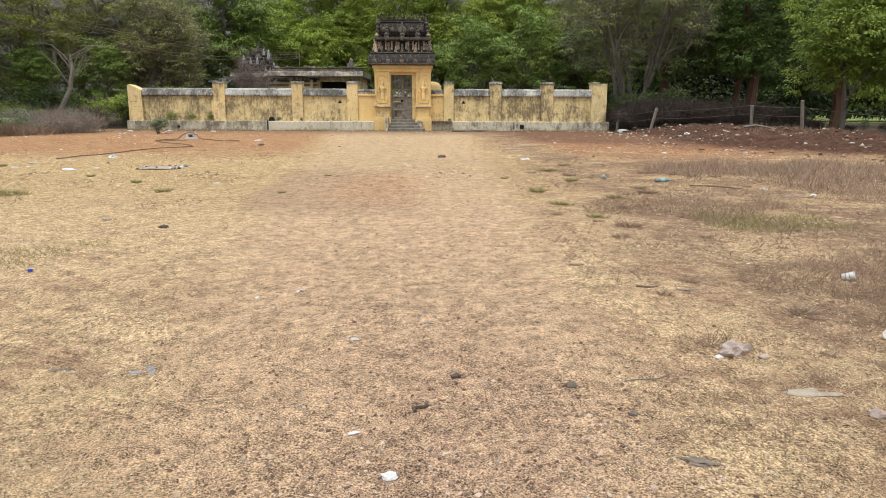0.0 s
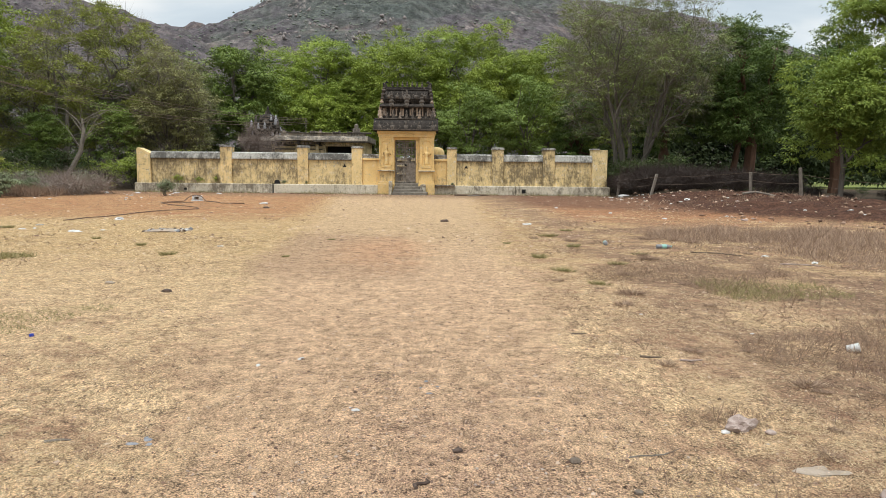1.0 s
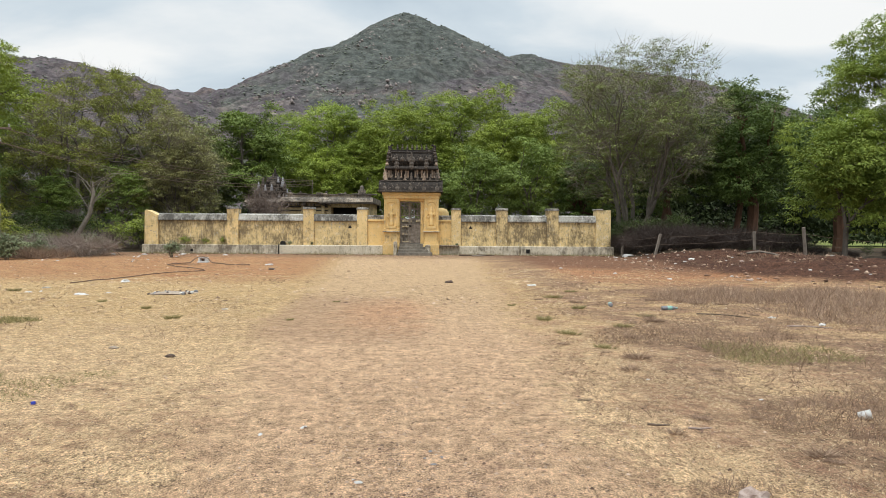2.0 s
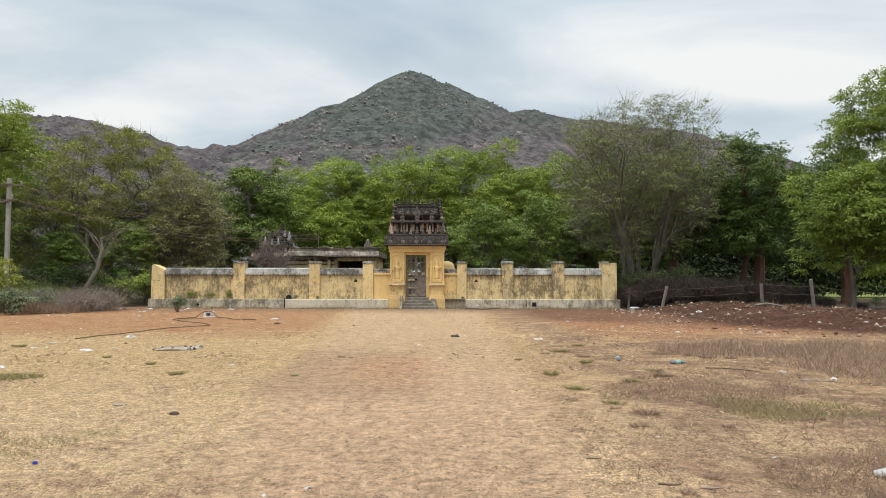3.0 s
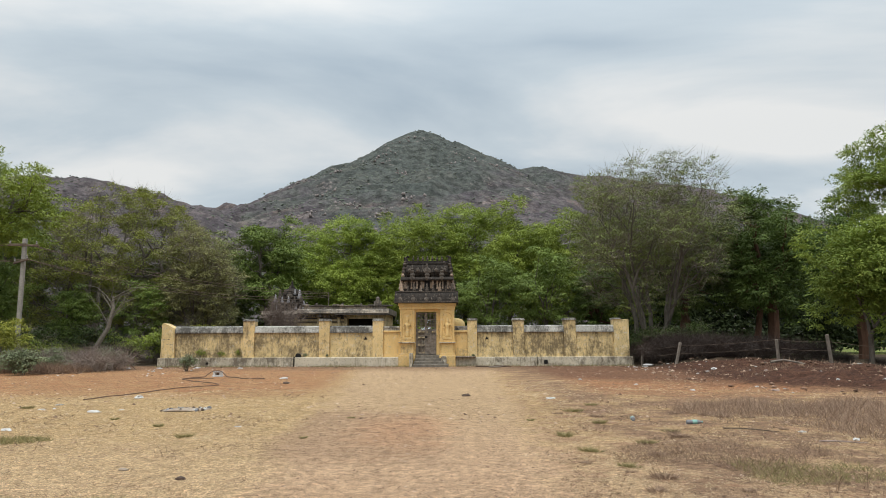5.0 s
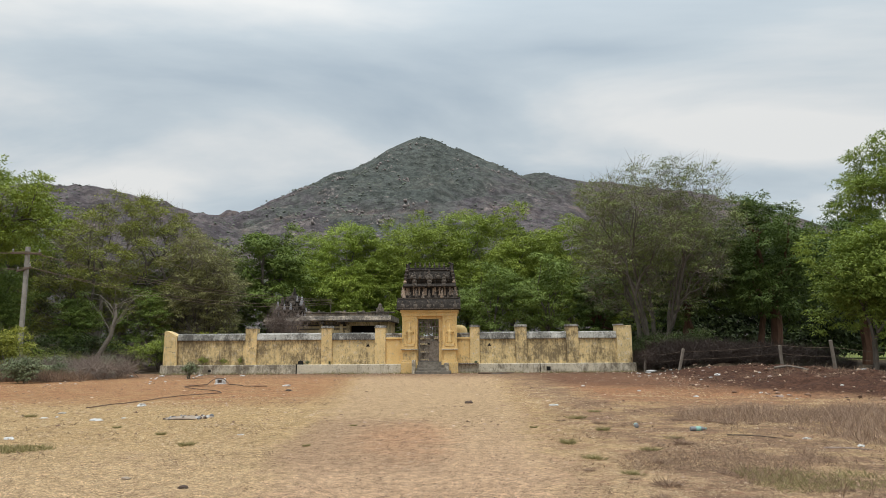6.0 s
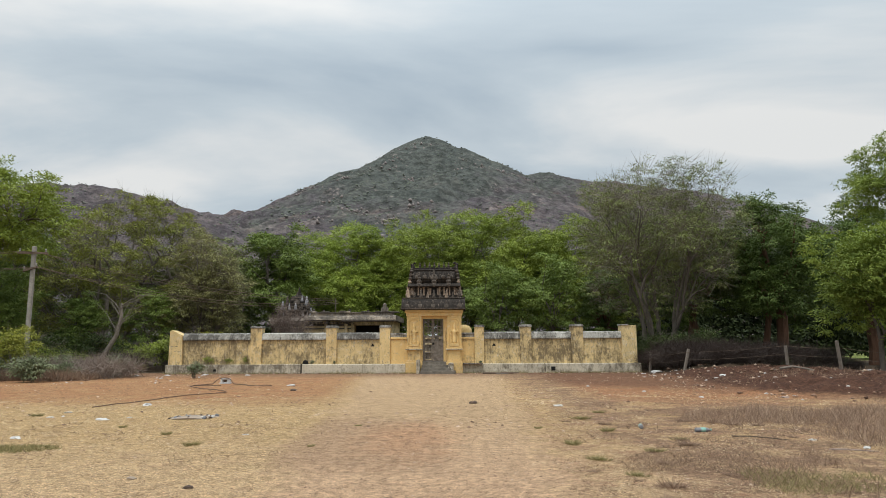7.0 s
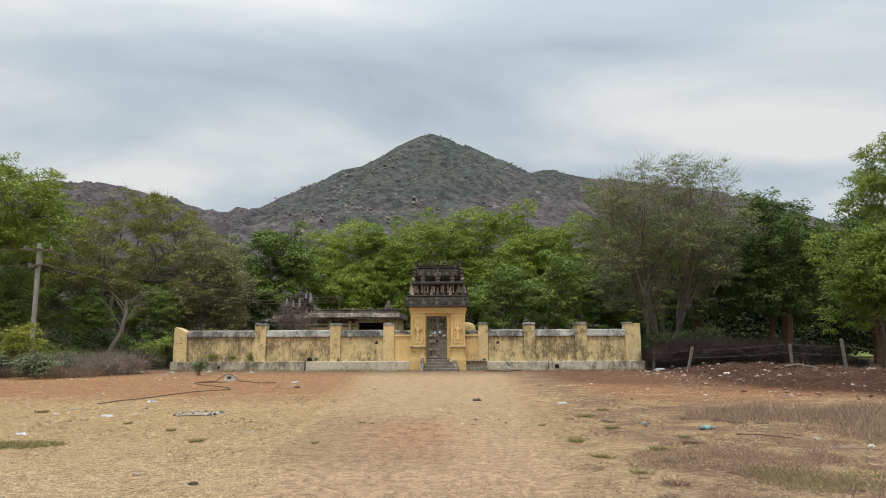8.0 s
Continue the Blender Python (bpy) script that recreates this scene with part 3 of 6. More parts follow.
def hill(name, crest, slope, xs, ys, label, seed):
    X, Y = np.meshgrid(np.linspace(*xs), np.linspace(*ys))
    H, fall = ridge(X, Y, crest, slope)
    amp = np.clip(fall / 70, 0.0, 1)
    H = H - np.abs(hill_noise(X, Y, seed, [(190, 9), (80, 4.5)])) * amp + hill_noise(X, Y, seed + 1, [(38, 0.8), (17, 0.8), (11, 0.6)])
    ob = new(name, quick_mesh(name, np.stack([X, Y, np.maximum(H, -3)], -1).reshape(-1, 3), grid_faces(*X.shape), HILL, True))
    return tagged(ob, label, "hill", kind="structure"), X, Y, H


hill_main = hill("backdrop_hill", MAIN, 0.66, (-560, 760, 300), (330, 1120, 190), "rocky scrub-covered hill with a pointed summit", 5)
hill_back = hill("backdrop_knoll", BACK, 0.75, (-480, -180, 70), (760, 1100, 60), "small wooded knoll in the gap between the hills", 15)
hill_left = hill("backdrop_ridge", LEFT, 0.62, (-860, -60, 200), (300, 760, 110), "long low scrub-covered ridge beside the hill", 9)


def hill_cover(field, seed, count, lo, hi, name, material, label, category, lumps, squash, cut):
    """Boulders or bushes strewn over a hillside in drifts."""
    _, X, Y, H = field
    rng = np.random.default_rng(seed)
    pick = rng.integers(0, X.size, count * 4)
    x, y, z = (a.ravel()[pick] for a in (X, Y, H))
    x, y = x + rng.uniform(-2.5, 2.5, len(x)), y + rng.uniform(-2.5, 2.5, len(y))
    keep = (lattice(x, y, seed, lumps) + rng.normal(0, 0.10, len(x)) > cut) & (z > 25)
    x, y, z = x[keep][:count], y[keep][:count], z[keep][:count]
    size = lo + (hi - lo) * rng.random(len(x)) ** 2.5
    ob = new(name, pebble_mesh(name, np.stack([x, y, z + size * 0.15], 1), size, material, rng, squash, category == "scrub"))
    tagged(ob, label, category, kind="stuff")


BOULDER = stone("hill_granite", (0.20, 0.17, 0.15), (0.28, 0.235, 0.205), (0.12, 0.10, 0.09), 0.3, 0.5)
SCRUB = foliage("hill_scrub", (0.078, 0.092, 0.066), (0.115, 0.130, 0.090), (0.165, 0.150, 0.125), 0.1, 0.02)
hill_cover(hill_main, 71, 500, 0.5, 1.6, "boulder_field", BOULDER, "grey granite boulders strewn over the hillside", "boulders", 60, 0.75, 0.72)
hill_cover(hill_main, 72, 24000, 0.5, 2.0, "hillside_scrub", SCRUB, "dark green scrub bushes on the hillside", "scrub", 60, 0.8, 0.42)
CRAGS = [(-146, 790), (-89, 796), (-66, 866), (-58, 760), (12, 810), (46, 802), (-174, 744), (-133, 654), (-129, 574), (-100, 606), (-65, 522), (55, 618), (-41, 608), (-63, 572)]


def crags():
    """Tumbled blocks of bare granite, standing in clusters on the slope."""
    _, X, Y, H = hill_main
    rng = np.random.default_rng(79)
    pos, size = [], []
    for cx_, cy_ in CRAGS:
        n = int(rng.integers(35, 75))
        wide = rng.uniform(6, 14)
        x, y = cx_ + rng.normal(0, wide, n), cy_ + rng.normal(0, wide * 0.8, n)
        j = np.clip(np.round((x - X[0, 0]) / (X[0, 1] - X[0, 0])).astype(int), 0, X.shape[1] - 1)
        i = np.clip(np.round((y - Y[0, 0]) / (Y[1, 0] - Y[0, 0])).astype(int), 0, X.shape[0] - 1)
        q = 0.5 + 1.9 * rng.random(n) ** 2.4
        pos.append(np.stack([x, y, H[i, j] + q * 0.25], 1))
        size.append(q)
    ob = new("rock_outcrop", pebble_mesh("rock_outcrop", np.concatenate(pos), np.concatenate(size), CRAG, rng, 0.95))
    tagged(ob, "pale tumbled granite crags high on the hill", "rocks", kind="stuff")


CRAG = stone("pale_hill_granite", (0.20, 0.168, 0.155), (0.28, 0.235, 0.215), (0.11, 0.092, 0.085), 0.45, 0.5)
crags()
hill_cover(hill_left, 73, 10000, 0.5, 1.8, "ridge_scrub", SCRUB, "dark green scrub bushes on the ridge", "scrub", 70, 0.8, 0.28)
hill_cover(hill_left, 74, 120, 1.0, 4.0, "ridge_boulders", BOULDER, "grey boulders on the ridge", "boulders", 60, 0.75, 0.75)


# ---------------------------------------------------------------- trees
def limb_points(a, b, rng, sag=0.12, n=4):
    a, b = np.array(a, float), np.array(b, float)
    ln = np.linalg.norm(b - a)
    out = []
    for i in range(n + 1):
        t = i / n
        w = math.sin(math.pi * t)
        out.append(a + (b - a) * t + w * rng.normal(0, sag * 0.35 * ln, 3) + np.array((0, 0, w * sag * ln)))
    return out


def grow(bm, start, targets, tip_r, rng, sides=5, sag=0.06):
    """Limbs that fork again and again until one reaches every target."""
    n = len(targets)
    r = tip_r * n ** 0.5
    if n == 1:
        tube(limb_points(start, targets[0], rng, sag * 1.5, 3), [r, r * 0.75, r * 0.5, r * 0.2], 4, bm)
        return
    c = targets.mean(0)
    far = np.linalg.norm(c - start)
    p = start + (c - start) * rng.uniform(0.28, 0.48) + rng.normal(0, 0.05 * far, 3)
    r1 = tip_r * (n * 0.8) ** 0.5
    tube(limb_points(start, p, rng, sag, 3), [r, r * 0.66 + r1 * 0.34, r * 0.34 + r1 * 0.66, r1], 7 if n > 24 else sides, bm)
    q = targets - c
    ax_ = np.linalg.svd(q, full_matrices=False)[2][0] + rng.normal(0, 0.25, 3)
    order = np.argsort(q @ ax_)
    cut = min(n - 1, max(1, int(round(n * rng.uniform(0.34, 0.66)))))
    grow(bm, p, targets[order[:cut]], tip_r, rng, sides, sag)
    grow(bm, p, targets[order[cut:]], tip_r, rng, sides, sag)


def tree(name, label, leaf, wood, seed, height, radius, clear, lobes, lobe_r, leaves, size=(0.17, 0.07), twigs=0, twig_len=0.9,
         trunk_r=0.22, lean=(0, 0), stems=1, flat=0.58, low=0.15, category="tree", twig_mat=None, reach=0.55, twig_w=0.015, twig_wild=0.45,
         spray=0.34, per=44, dome=False, droop=0.45):
    """A forking trunk whose limbs reach into every lobe of an uneven crown of leaf sprays."""
    rng = np.random.default_rng(seed)
    root = thing(name, label, category)
    ch = (height - clear) / 2
    cc = np.array((lean[0], lean[1], clear + ch))
    centres, radii = [], []
    for i in range(lobes):
        d = rng.normal(size=3)
        d /= np.linalg.norm(d)
        q = rng.uniform(reach, 1.0)
        r = lobe_r * rng.uniform(0.65, 1.35)
        if dome:
            d[2] = abs(d[2]) * 1.1 - 0.12
            c = np.array((lean[0], lean[1], clear)) + d * np.array((radius, radius, 2 * ch)) * q
        else:
            c = cc + d * np.array((radius, radius, ch)) * q - d * r * 0.7
        c[2] = max(c[2], clear * (1 - low) + r * 0.3)
        centres.append(c)
        radii.append(r)
    centres, radii = np.array(centres), np.array(radii)
    bm = bmesh.new()
    around = np.argsort(np.arctan2(centres[:, 1] - lean[1], centres[:, 0] - lean[0]))
    tip_r = trunk_r * 1.25 / math.sqrt(lobes)
    for s, own in enumerate(np.array_split(around, stems)):
        apart = min(0.14, trunk_r * 0.7) * s
        foot = np.array((apart * math.cos(2.4 * s), apart * math.sin(2.4 * s), -0.15))
        grow(bm, foot, centres[own], tip_r, rng)
    part("trunk", bm, wood, root)
    if leaves:
        share = radii ** 2 / np.sum(radii ** 2)
        n = leaves // per
        idx = rng.choice(lobes, n, p=share)
        d = unit(rng.normal(size=(n, 3)) + (0, 0, 0.5))
        rad = radii[idx][:, None] * (0.5 + 0.55 * rng.random((n, 1)) ** 0.6)
        mid = np.repeat(centres[idx] + d * rad * (1, 1, flat), per, 0)
        d = np.repeat(d, per, 0)
        sr = np.repeat(spray * rng.uniform(0.6, 1.4, (n, 1)), per, 0)
        e = unit(rng.normal(size=(n * per, 3)) + (0, 0, 0.4))
        spot = mid + e * sr * rng.random((n * per, 1)) ** 0.5 * (1, 1, 0.42)
        ax = unit(e * (0.9, 0.9, 0.2) + d * 0.4 + rng.normal(size=(n * per, 3)) * 0.4 + (0, 0, -droop))
        k = rng.uniform(0.6, 1.35, n * per)
        v, f = blades(spot, ax, size[0] * k, size[1] * k, rng, e * 0.5 + d * 0.7 + (0, 0, 0.8))
        ob = tagged(new("crown", quick_mesh("crown", v, f, leaf)), kind="stuff")
        ob.parent = root
    if twigs:
        idx = rng.integers(0, lobes, twigs)
        d = unit(rng.normal(size=(twigs, 3)) + (0, 0, 0.35))
        st = centres[idx] + d * radii[idx][:, None] * rng.random((twigs, 1)) * 0.7
        ax = unit(d + rng.normal(size=(twigs, 3)) * twig_wild)
        k = rng.uniform(0.5, 1.4, twigs)
        v, f = blades(st, ax, twig_len * k, twig_w * k, rng)
        ob = tagged(new("brushwood", quick_mesh("brushwood", v, f, twig_mat or TWIG)), kind="stuff")
        ob.parent = root
    return root


def plant_at(ob, x, y, turn=0.0, scale=1.0, z=None):
    ob.matrix_basis = pose(x, y, float(ground_z(x, y)) if z is None else z, 0, 0, turn) @ Matrix.Diagonal((scale, scale, scale, 1))
    return ob


def again(ob, x, y, turn, scale):
    c = copy_thing(ob, pose(x, y, float(ground_z(x, y)) - 0.05, 0, 0, turn))
    c.scale = (scale, scale, scale * random.uniform(0.94, 1.06))
    return c


# ---------------------------------------------------------------- boundary wall
wall = thing("wall_front", "weathered yellow compound wall with pillars, coping and plinth", "wall", kind="structure")
BAYS = [(-15.17, -11.48), (-10.86, -7.37), (-6.80, -4.48), (1.13, 3.04), (3.65, 5.76), (6.40, 8.42)]
COPE = [(33.93, 1.78), (33.90, 1.80), (33.90, 1.86), (33.97, 2.10), (34.08, 2.17), (34.27, 2.17), (34.38, 2.10), (34.45, 1.86), (34.45, 1.80), (34.42, 1.78)]
for x0, x1 in BAYS:
    part("wall_panel", boxes((x0, x1, 34.0, 34.35, 0.48, 1.79)), YELLOW_OLD, wall)
    part("coping", extrude_x(COPE, x0 + 0.003, x1 - 0.003), COPING, wall, "grey lichened sloping coping")
for x0, x1 in [(-11.48, -10.86), (-7.37, -6.80), (-4.48, -3.91), (0.61, 1.13), (3.04, 3.65), (5.76, 6.40)]:
    p = part("pillar", boxes((x0, x1, 33.9, 34.45, 0.46, 2.42)), YELLOW_MID if x0 < 1 else YELLOW_OLD, wall)
    part("pillar_cap", boxes((x0 - 0.03, x1 + 0.03, 33.86, 34.49, 2.42, 2.475), (x0 - 0.005, x1 + 0.005, 33.89, 34.46, 2.475, 2.54)), COPING, p)
bm = boxes((8.42, 9.22, 33.88, 34.6, 0.46, 2.46))
p = part("pillar", bm, YELLOW_OLD, wall)
part("pillar_cap", boxes((8.38, 8.80, 33.83, 34.64, 2.46, 2.53)), COPING, p)
bm = bmesh.new()
prof = [(-15.90, 0.46), (-15.17, 0.46), (-15.20, 2.06), (-15.62, 2.27), (-15.80, 2.34), (-15.88, 2.28)]
a = [bm.verts.new((x, 33.88, z)) for x, z in prof]
b = [bm.verts.new((x, 34.6, z)) for x, z in prof]
for i in range(len(prof)):
    j = (i + 1) % len(prof)
    bm.faces.new((a[i], a[j], b[j], b[i]))
bm.faces.new(a[::-1])
bm.faces.new(b)
part("end_pillar", bm, YELLOW_MID, wall, "yellow end pillar with a slanted top and faint scratched writing")
for x0, x1, z in ((-15.78, -15.70, 1.44), (-15.64, -15.60, 1.43), (-15.55, -15.44, 1.45), (-15.60, -15.50, 1.20), (-15.42, -15.36, 1.17), (-15.33, -15.27, 1.17)):
    part("writing_bar", boxes((x0, x1, 33.874, 33.879, z, z + 0.035), bevel=0.0), HALLROOF, wall)
for x0, x1 in [(-3.91, -2.97), (-0.11, 0.61)]:
    part("wall_panel", boxes((x0, x1, 34.0, 34.35, 0.48, 1.80)), YELLOW, wall)
    part("ledge", boxes((x0, x1, 33.93, 34.42, 1.80, 1.90)), YELLOW, wall)
    part("coping", boxes((x0, x1, 33.98, 34.37, 1.90, 2.03), (x0, x1, 33.94, 34.41, 2.03, 2.13)), COPING, wall, "dark weathered coping")
for x0, x1 in [(-15.98, -8.66), (-8.62, -2.99), (-0.09, 4.30), (4.33, 9.36)]:
    part("plinth", boxes((x0, x1, 33.70, 34.62, -0.3, 0.49), bevel=0.025), PLINTH, wall)
# vent and drain holes are solid black pieces, their inner shade given as colour
for x, z in ((-4.86, 1.50), (1.65, 1.49)):
    bm = bmesh.new()
    a = [bm.verts.new((x + dx, 33.993, z + dz)) for dx, dz in ((-0.10, -0.08), (0.10, -0.08), (0.0, 0.09))]
    b = [bm.verts.new((v.co.x, 34.04, v.co.z)) for v in a]
    bm.faces.new(a)
    bm.faces.new(b[::-1])
    for i in range(3):
        bm.faces.new((a[i], b[i], b[(i + 1) % 3], a[(i + 1) % 3]))
    part("vent_hole", bm, VOID, wall, "small dark triangular vent hole")
part("drain_hole", lathe([(0.02, 0), (0.14, 0.0), (0.16, 0.02), (0.15, 0.12), (0.10, 0.2), (0.02, 0.22)], 10, (-8.48, 33.98, 0.49), squash=0.25), VOID, wall, "dark drain opening in the wall")
part("drain_hole", boxes((-13.38, -13.20, 33.692, 33.72, 0.12, 0.26), bevel=0.02), VOID, wall, "small dark drain hole in the plinth")
part("drain_hole", boxes((4.62, 4.86, 33.690, 33.72, 0.10, 0.34), bevel=0.03), VOID, wall, "broken dark hole in the plinth")
part("broken_slab", boxes((-0.02, 1.05, 33.40, 33.75, 0.47, 0.53), bevel=0.015), HALLROOF, wall, "broken dark stone slab on the plinth")
part("joint", boxes((-8.665, -8.615, 33.69, 33.75, -0.1, 0.52), bevel=0.004), VOID, wall, "dark drain pipe in the plinth joint")
# back of the compound, so that the court is closed
part("side_wall", boxes((-15.9, -15.55, 34.61, 54.0, -0.2, 2.1)), YELLOW_OLD, wall)
part("side_wall", boxes((8.85, 9.2, 34.61, 54.0, -0.2, 2.1)), YELLOW_OLD, wall)
part("back_wall", boxes((-15.9, 9.2, 54.01, 54.35, -0.2, 2.1)), YELLOW_OLD, wall)

# ---------------------------------------------------------------- gateway with its small tower
gate = thing("temple_gateway", "yellow temple gateway with carved piers and blackened tower", "gateway")
for s, (x0, x1) in ((-1, (-3.0, -2.21)), (1, (-0.85, -0.08))):
    pier = part("pier", boxes((x0, x1, 33.7, 35.3, -0.2, 3.02)), YELLOW, gate)
    part("pier_base", boxes((x0 - 0.06, x1 + 0.05, 33.52, 33.70, -0.2, 0.58), (x0 - 0.02, x1 + 0.02, 33.58, 33.70, 0.58, 0.70)), YELLOW, pier)
    part("pilaster", boxes((x0 + 0.06, x1 - 0.06, 33.61, 33.70, 0.70, 1.22)), YELLOW, pier)
    part("ledge", boxes((x0 - 0.05, x1 + 0.05, 33.50, 33.70, 1.22, 1.30), (x0 - 0.02, x1 + 0.02, 33.54, 33.70, 1.30, 1.41), (x0 + 0.14, x1 - 0.14, 33.52, 33.70, 1.41, 1.56)), YELLOW, pier)
    part("ledge_band", boxes((x0 - 0.055, x1 + 0.055, 33.495, 33.699, 1.225, 1.285)), PLINTH, pier)
    # moulded frame with an arched head round the figure
    w = (x1 - x0) / 2 - 0.12
    cx = (x0 + x1) / 2
    bm = bmesh.new()
    path = [(cx - w, 1.56), (cx - w, 2.60)] + [(cx + w * math.cos(math.pi * (1 - i / 10)), 2.60 + 0.26 * math.sin(math.pi * i / 10)) for i in range(1, 10)] + [(cx + w, 2.60), (cx + w, 1.56)]
    tube([(x, 33.69, z) for x, z in path], 0.03, 6, bm)
    part("niche_frame", bm, YELLOW, pier)
    bm = lathe([(0.10, 0), (0.15, 0.06), (0.09, 0.18), (0.10, 0.36), (0.075, 0.46), (0.13, 0.56), (0.14, 0.68), (0.05, 0.75), (0.075, 0.80), (0.08, 0.87), (0.06, 0.93), (0.05, 1.02), (0.015, 1.08)], 10, (cx, 33.66, 1.56), squash=0.6)
    tube([(cx - 0.11, 33.62, 2.22), (cx - 0.20, 33.62, 2.06), (cx - 0.15, 33.58, 1.95)], 0.03, 5, bm)
    tube([(cx + 0.11, 33.62, 2.22), (cx + 0.21, 33.62, 2.10), (cx + 0.18, 33.58, 2.28)], 0.03, 5, bm)
    part("relief_statue", bm, YELLOW, pier, "plain yellow standing relief statue", smooth=True)
part("lintel_beam", boxes((-3.04, -0.04, 33.66, 35.3, 3.02, 3.20), (-3.10, 0.02, 33.60, 35.3, 3.20, 3.34)), YELLOW, gate)
part("door_jamb", boxes((-2.21, -2.16, 33.85, 34.1, 0.55, 2.88)), YELLOW, gate)
part("door_jamb", boxes((-1.05, -0.85, 33.92, 34.15, 0.55, 2.88)), YELLOW, gate)
part("lintel", boxes((-2.21, -0.85, 33.88, 34.15, 2.88, 3.02)), YELLOW, gate)
part("threshold", boxes((-2.21, -0.85, 33.7, 35.3, 0.40, 0.60)), STEPSTONE, gate)
EAVE = [(33.66, 3.34), (33.42, 3.36), (33.36, 3.42), (33.40, 3.56), (33.50, 3.74), (33.64, 3.88), (33.80, 3.96), (33.80, 4.02), (35.3, 4.02), (35.3, 3.34)]
eave = part("eave", extrude_x(EAVE, -3.27, 0.13), DARKSTUCCO, gate, "blackened curved stucco eave")


def dormer(x, y, z, s):
    """A small horseshoe-shaped boss on an eave."""
    bm = lathe([(0.15 * s, 0), (0.16 * s, 0.03), (0.12 * s, 0.075), (0.06 * s, 0.10), (0.02 * s, 0.11)], 10)
    bm.transform(Matrix.Translation((x, y, z)) @ Matrix.Rotation(radians(70), 4, "X"))
    box(bm, x - 0.05 * s, x + 0.05 * s, y - 0.03, y + 0.08, z + 0.14 * s, z + 0.30 * s, 0.02, 0.5)
    return bm


for i in range(5):
    part("dormer", dormer(-2.97 + i * 0.70, 33.47, 3.52, 1.05), WORNSTUCCO, eave)
part("eave_lip", boxes((-3.30, 0.16, 33.33, 33.42, 3.36, 3.42)), WORNSTUCCO, eave)
part("eave_lip", boxes((-3.20, 0.06, 33.70, 33.82, 3.95, 4.0)), WORNSTUCCO, eave)
for i in range(16):
    part("dentil", boxes((-3.18 + i * 0.212, -3.10 + i * 0.212, 33.40, 33.46, 3.36, 3.41), bevel=0.008), PEACH, eave)
tower = part("tower_storey", boxes((-2.92, -0.18, 34.05, 35.2, 4.02, 4.58)), DARKSTUCCO, gate)
part("ledge", boxes((-3.08, -0.02, 33.86, 35.3, 4.02, 4.09), (-3.00, -0.10, 33.94, 35.25, 4.09, 4.14)), DARKSTUCCO, gate)
for x in (-2.66, -2.40, -2.10, -1.86, -1.24, -1.00, -0.70, -0.44):
    bm = lathe([(0.06, 0), (0.06, 0.06), (0.042, 0.09), (0.042, 0.30), (0.065, 0.34), (0.035, 0.38), (0.07, 0.44)], 8, (x, 34.0, 4.14))
    part("colonnette", bm, PEACH, tower)
# flat black plate, colour in place of the niche's shade
part("niche", boxes((-1.68, -1.42, 34.0, 34.06, 4.12, 4.54)), VOID, tower)
for x0, x1 in ((-2.83, -2.70), (-2.32, -2.22), (-1.82, -1.70), (-1.40, -1.30), (-0.90, -0.80), (-0.40, -0.27)):
    part("panel", boxes((x0, x1, 34.01, 34.06, 4.16, 4.54)), PEACH, tower)
for x in (-2.95, -0.15):
    bm = lathe([(0.13, 0), (0.16, 0.12), (0.10, 0.22), (0.14, 0.33), (0.05, 0.38), (0.09, 0.46), (0.07, 0.53), (0.02, 0.60)], 8, (x, 34.0, 4.08))
    part("statue", bm, PEACH, tower, "weathered plain seated statue", smooth=True)
for i in range(9):
    x = -2.92 + i * 0.342
    q = 0.62 if i % 2 else 0.8
    bm = lathe([(0.13 * q, 0), (0.15 * q, 0.10 * q), (0.09 * q, 0.2 * q), (0.12 * q, 0.30 * q), (0.045 * q, 0.36 * q), (0.075 * q, 0.44 * q), (0.02 * q, 0.56 * q)], 7, (x, 33.84, 3.98))
    part("eave_figure", bm, WORNSTUCCO if i % 3 else PEACH, eave, smooth=True)
TIER = [(34.0, 4.58), (33.86, 4.58), (33.82, 4.64), (33.92, 4.74), (34.05, 4.80), (35.2, 4.80), (35.2, 4.58)]
tier = part("cornice", extrude_x(TIER, -2.98, -0.12), DARKSTUCCO, gate)
for x in (-2.35, -1.55, -0.75):
    bm = dormer(x, 33.92, 4.70, 0.9)
    lathe([(0.12, 0), (0.15, 0.10), (0.09, 0.2), (0.11, 0.30), (0.04, 0.36), (0.07, 0.43), (0.02, 0.55)], 8, (x, 33.98, 4.80), bm)
    part("boss", bm, WORNSTUCCO, tier)
# barrel roof, ribbed along its length
bm = bmesh.new()
prof = [(34.12, 4.80), (34.02, 4.92), (34.03, 5.12), (34.12, 5.36), (34.28, 5.56), (34.52, 5.66), (34.78, 5.66), (35.02, 5.56), (35.16, 5.36), (35.2, 5.1), (35.15, 4.80)]
xs = np.linspace(-2.66, -0.44, 45)
rings = []
for i, x in enumerate(xs):
    q = 0.028 if i % 2 else 0.0
    rings.append([bm.verts.new((-1.55 + (x + 1.55) * (1.05 - 0.06 * (z - 4.8)), 34.6 + (y - 34.6) * (1 - q), 5.2 + (z - 5.2) * (1 - q * 0.8))) for y, z in prof])
for a, b in zip(rings, rings[1:]):
    for j in range(len(prof)):
        jj = (j + 1) % len(prof)
        bm.faces.new((a[j], a[jj], b[jj], b[j]))
bm.faces.new(rings[0][::-1])
bm.faces.new(rings[-1])
roof = part("barrel_roof", bm, DARKSTUCCO, gate, "blackened ribbed barrel-vaulted roof")
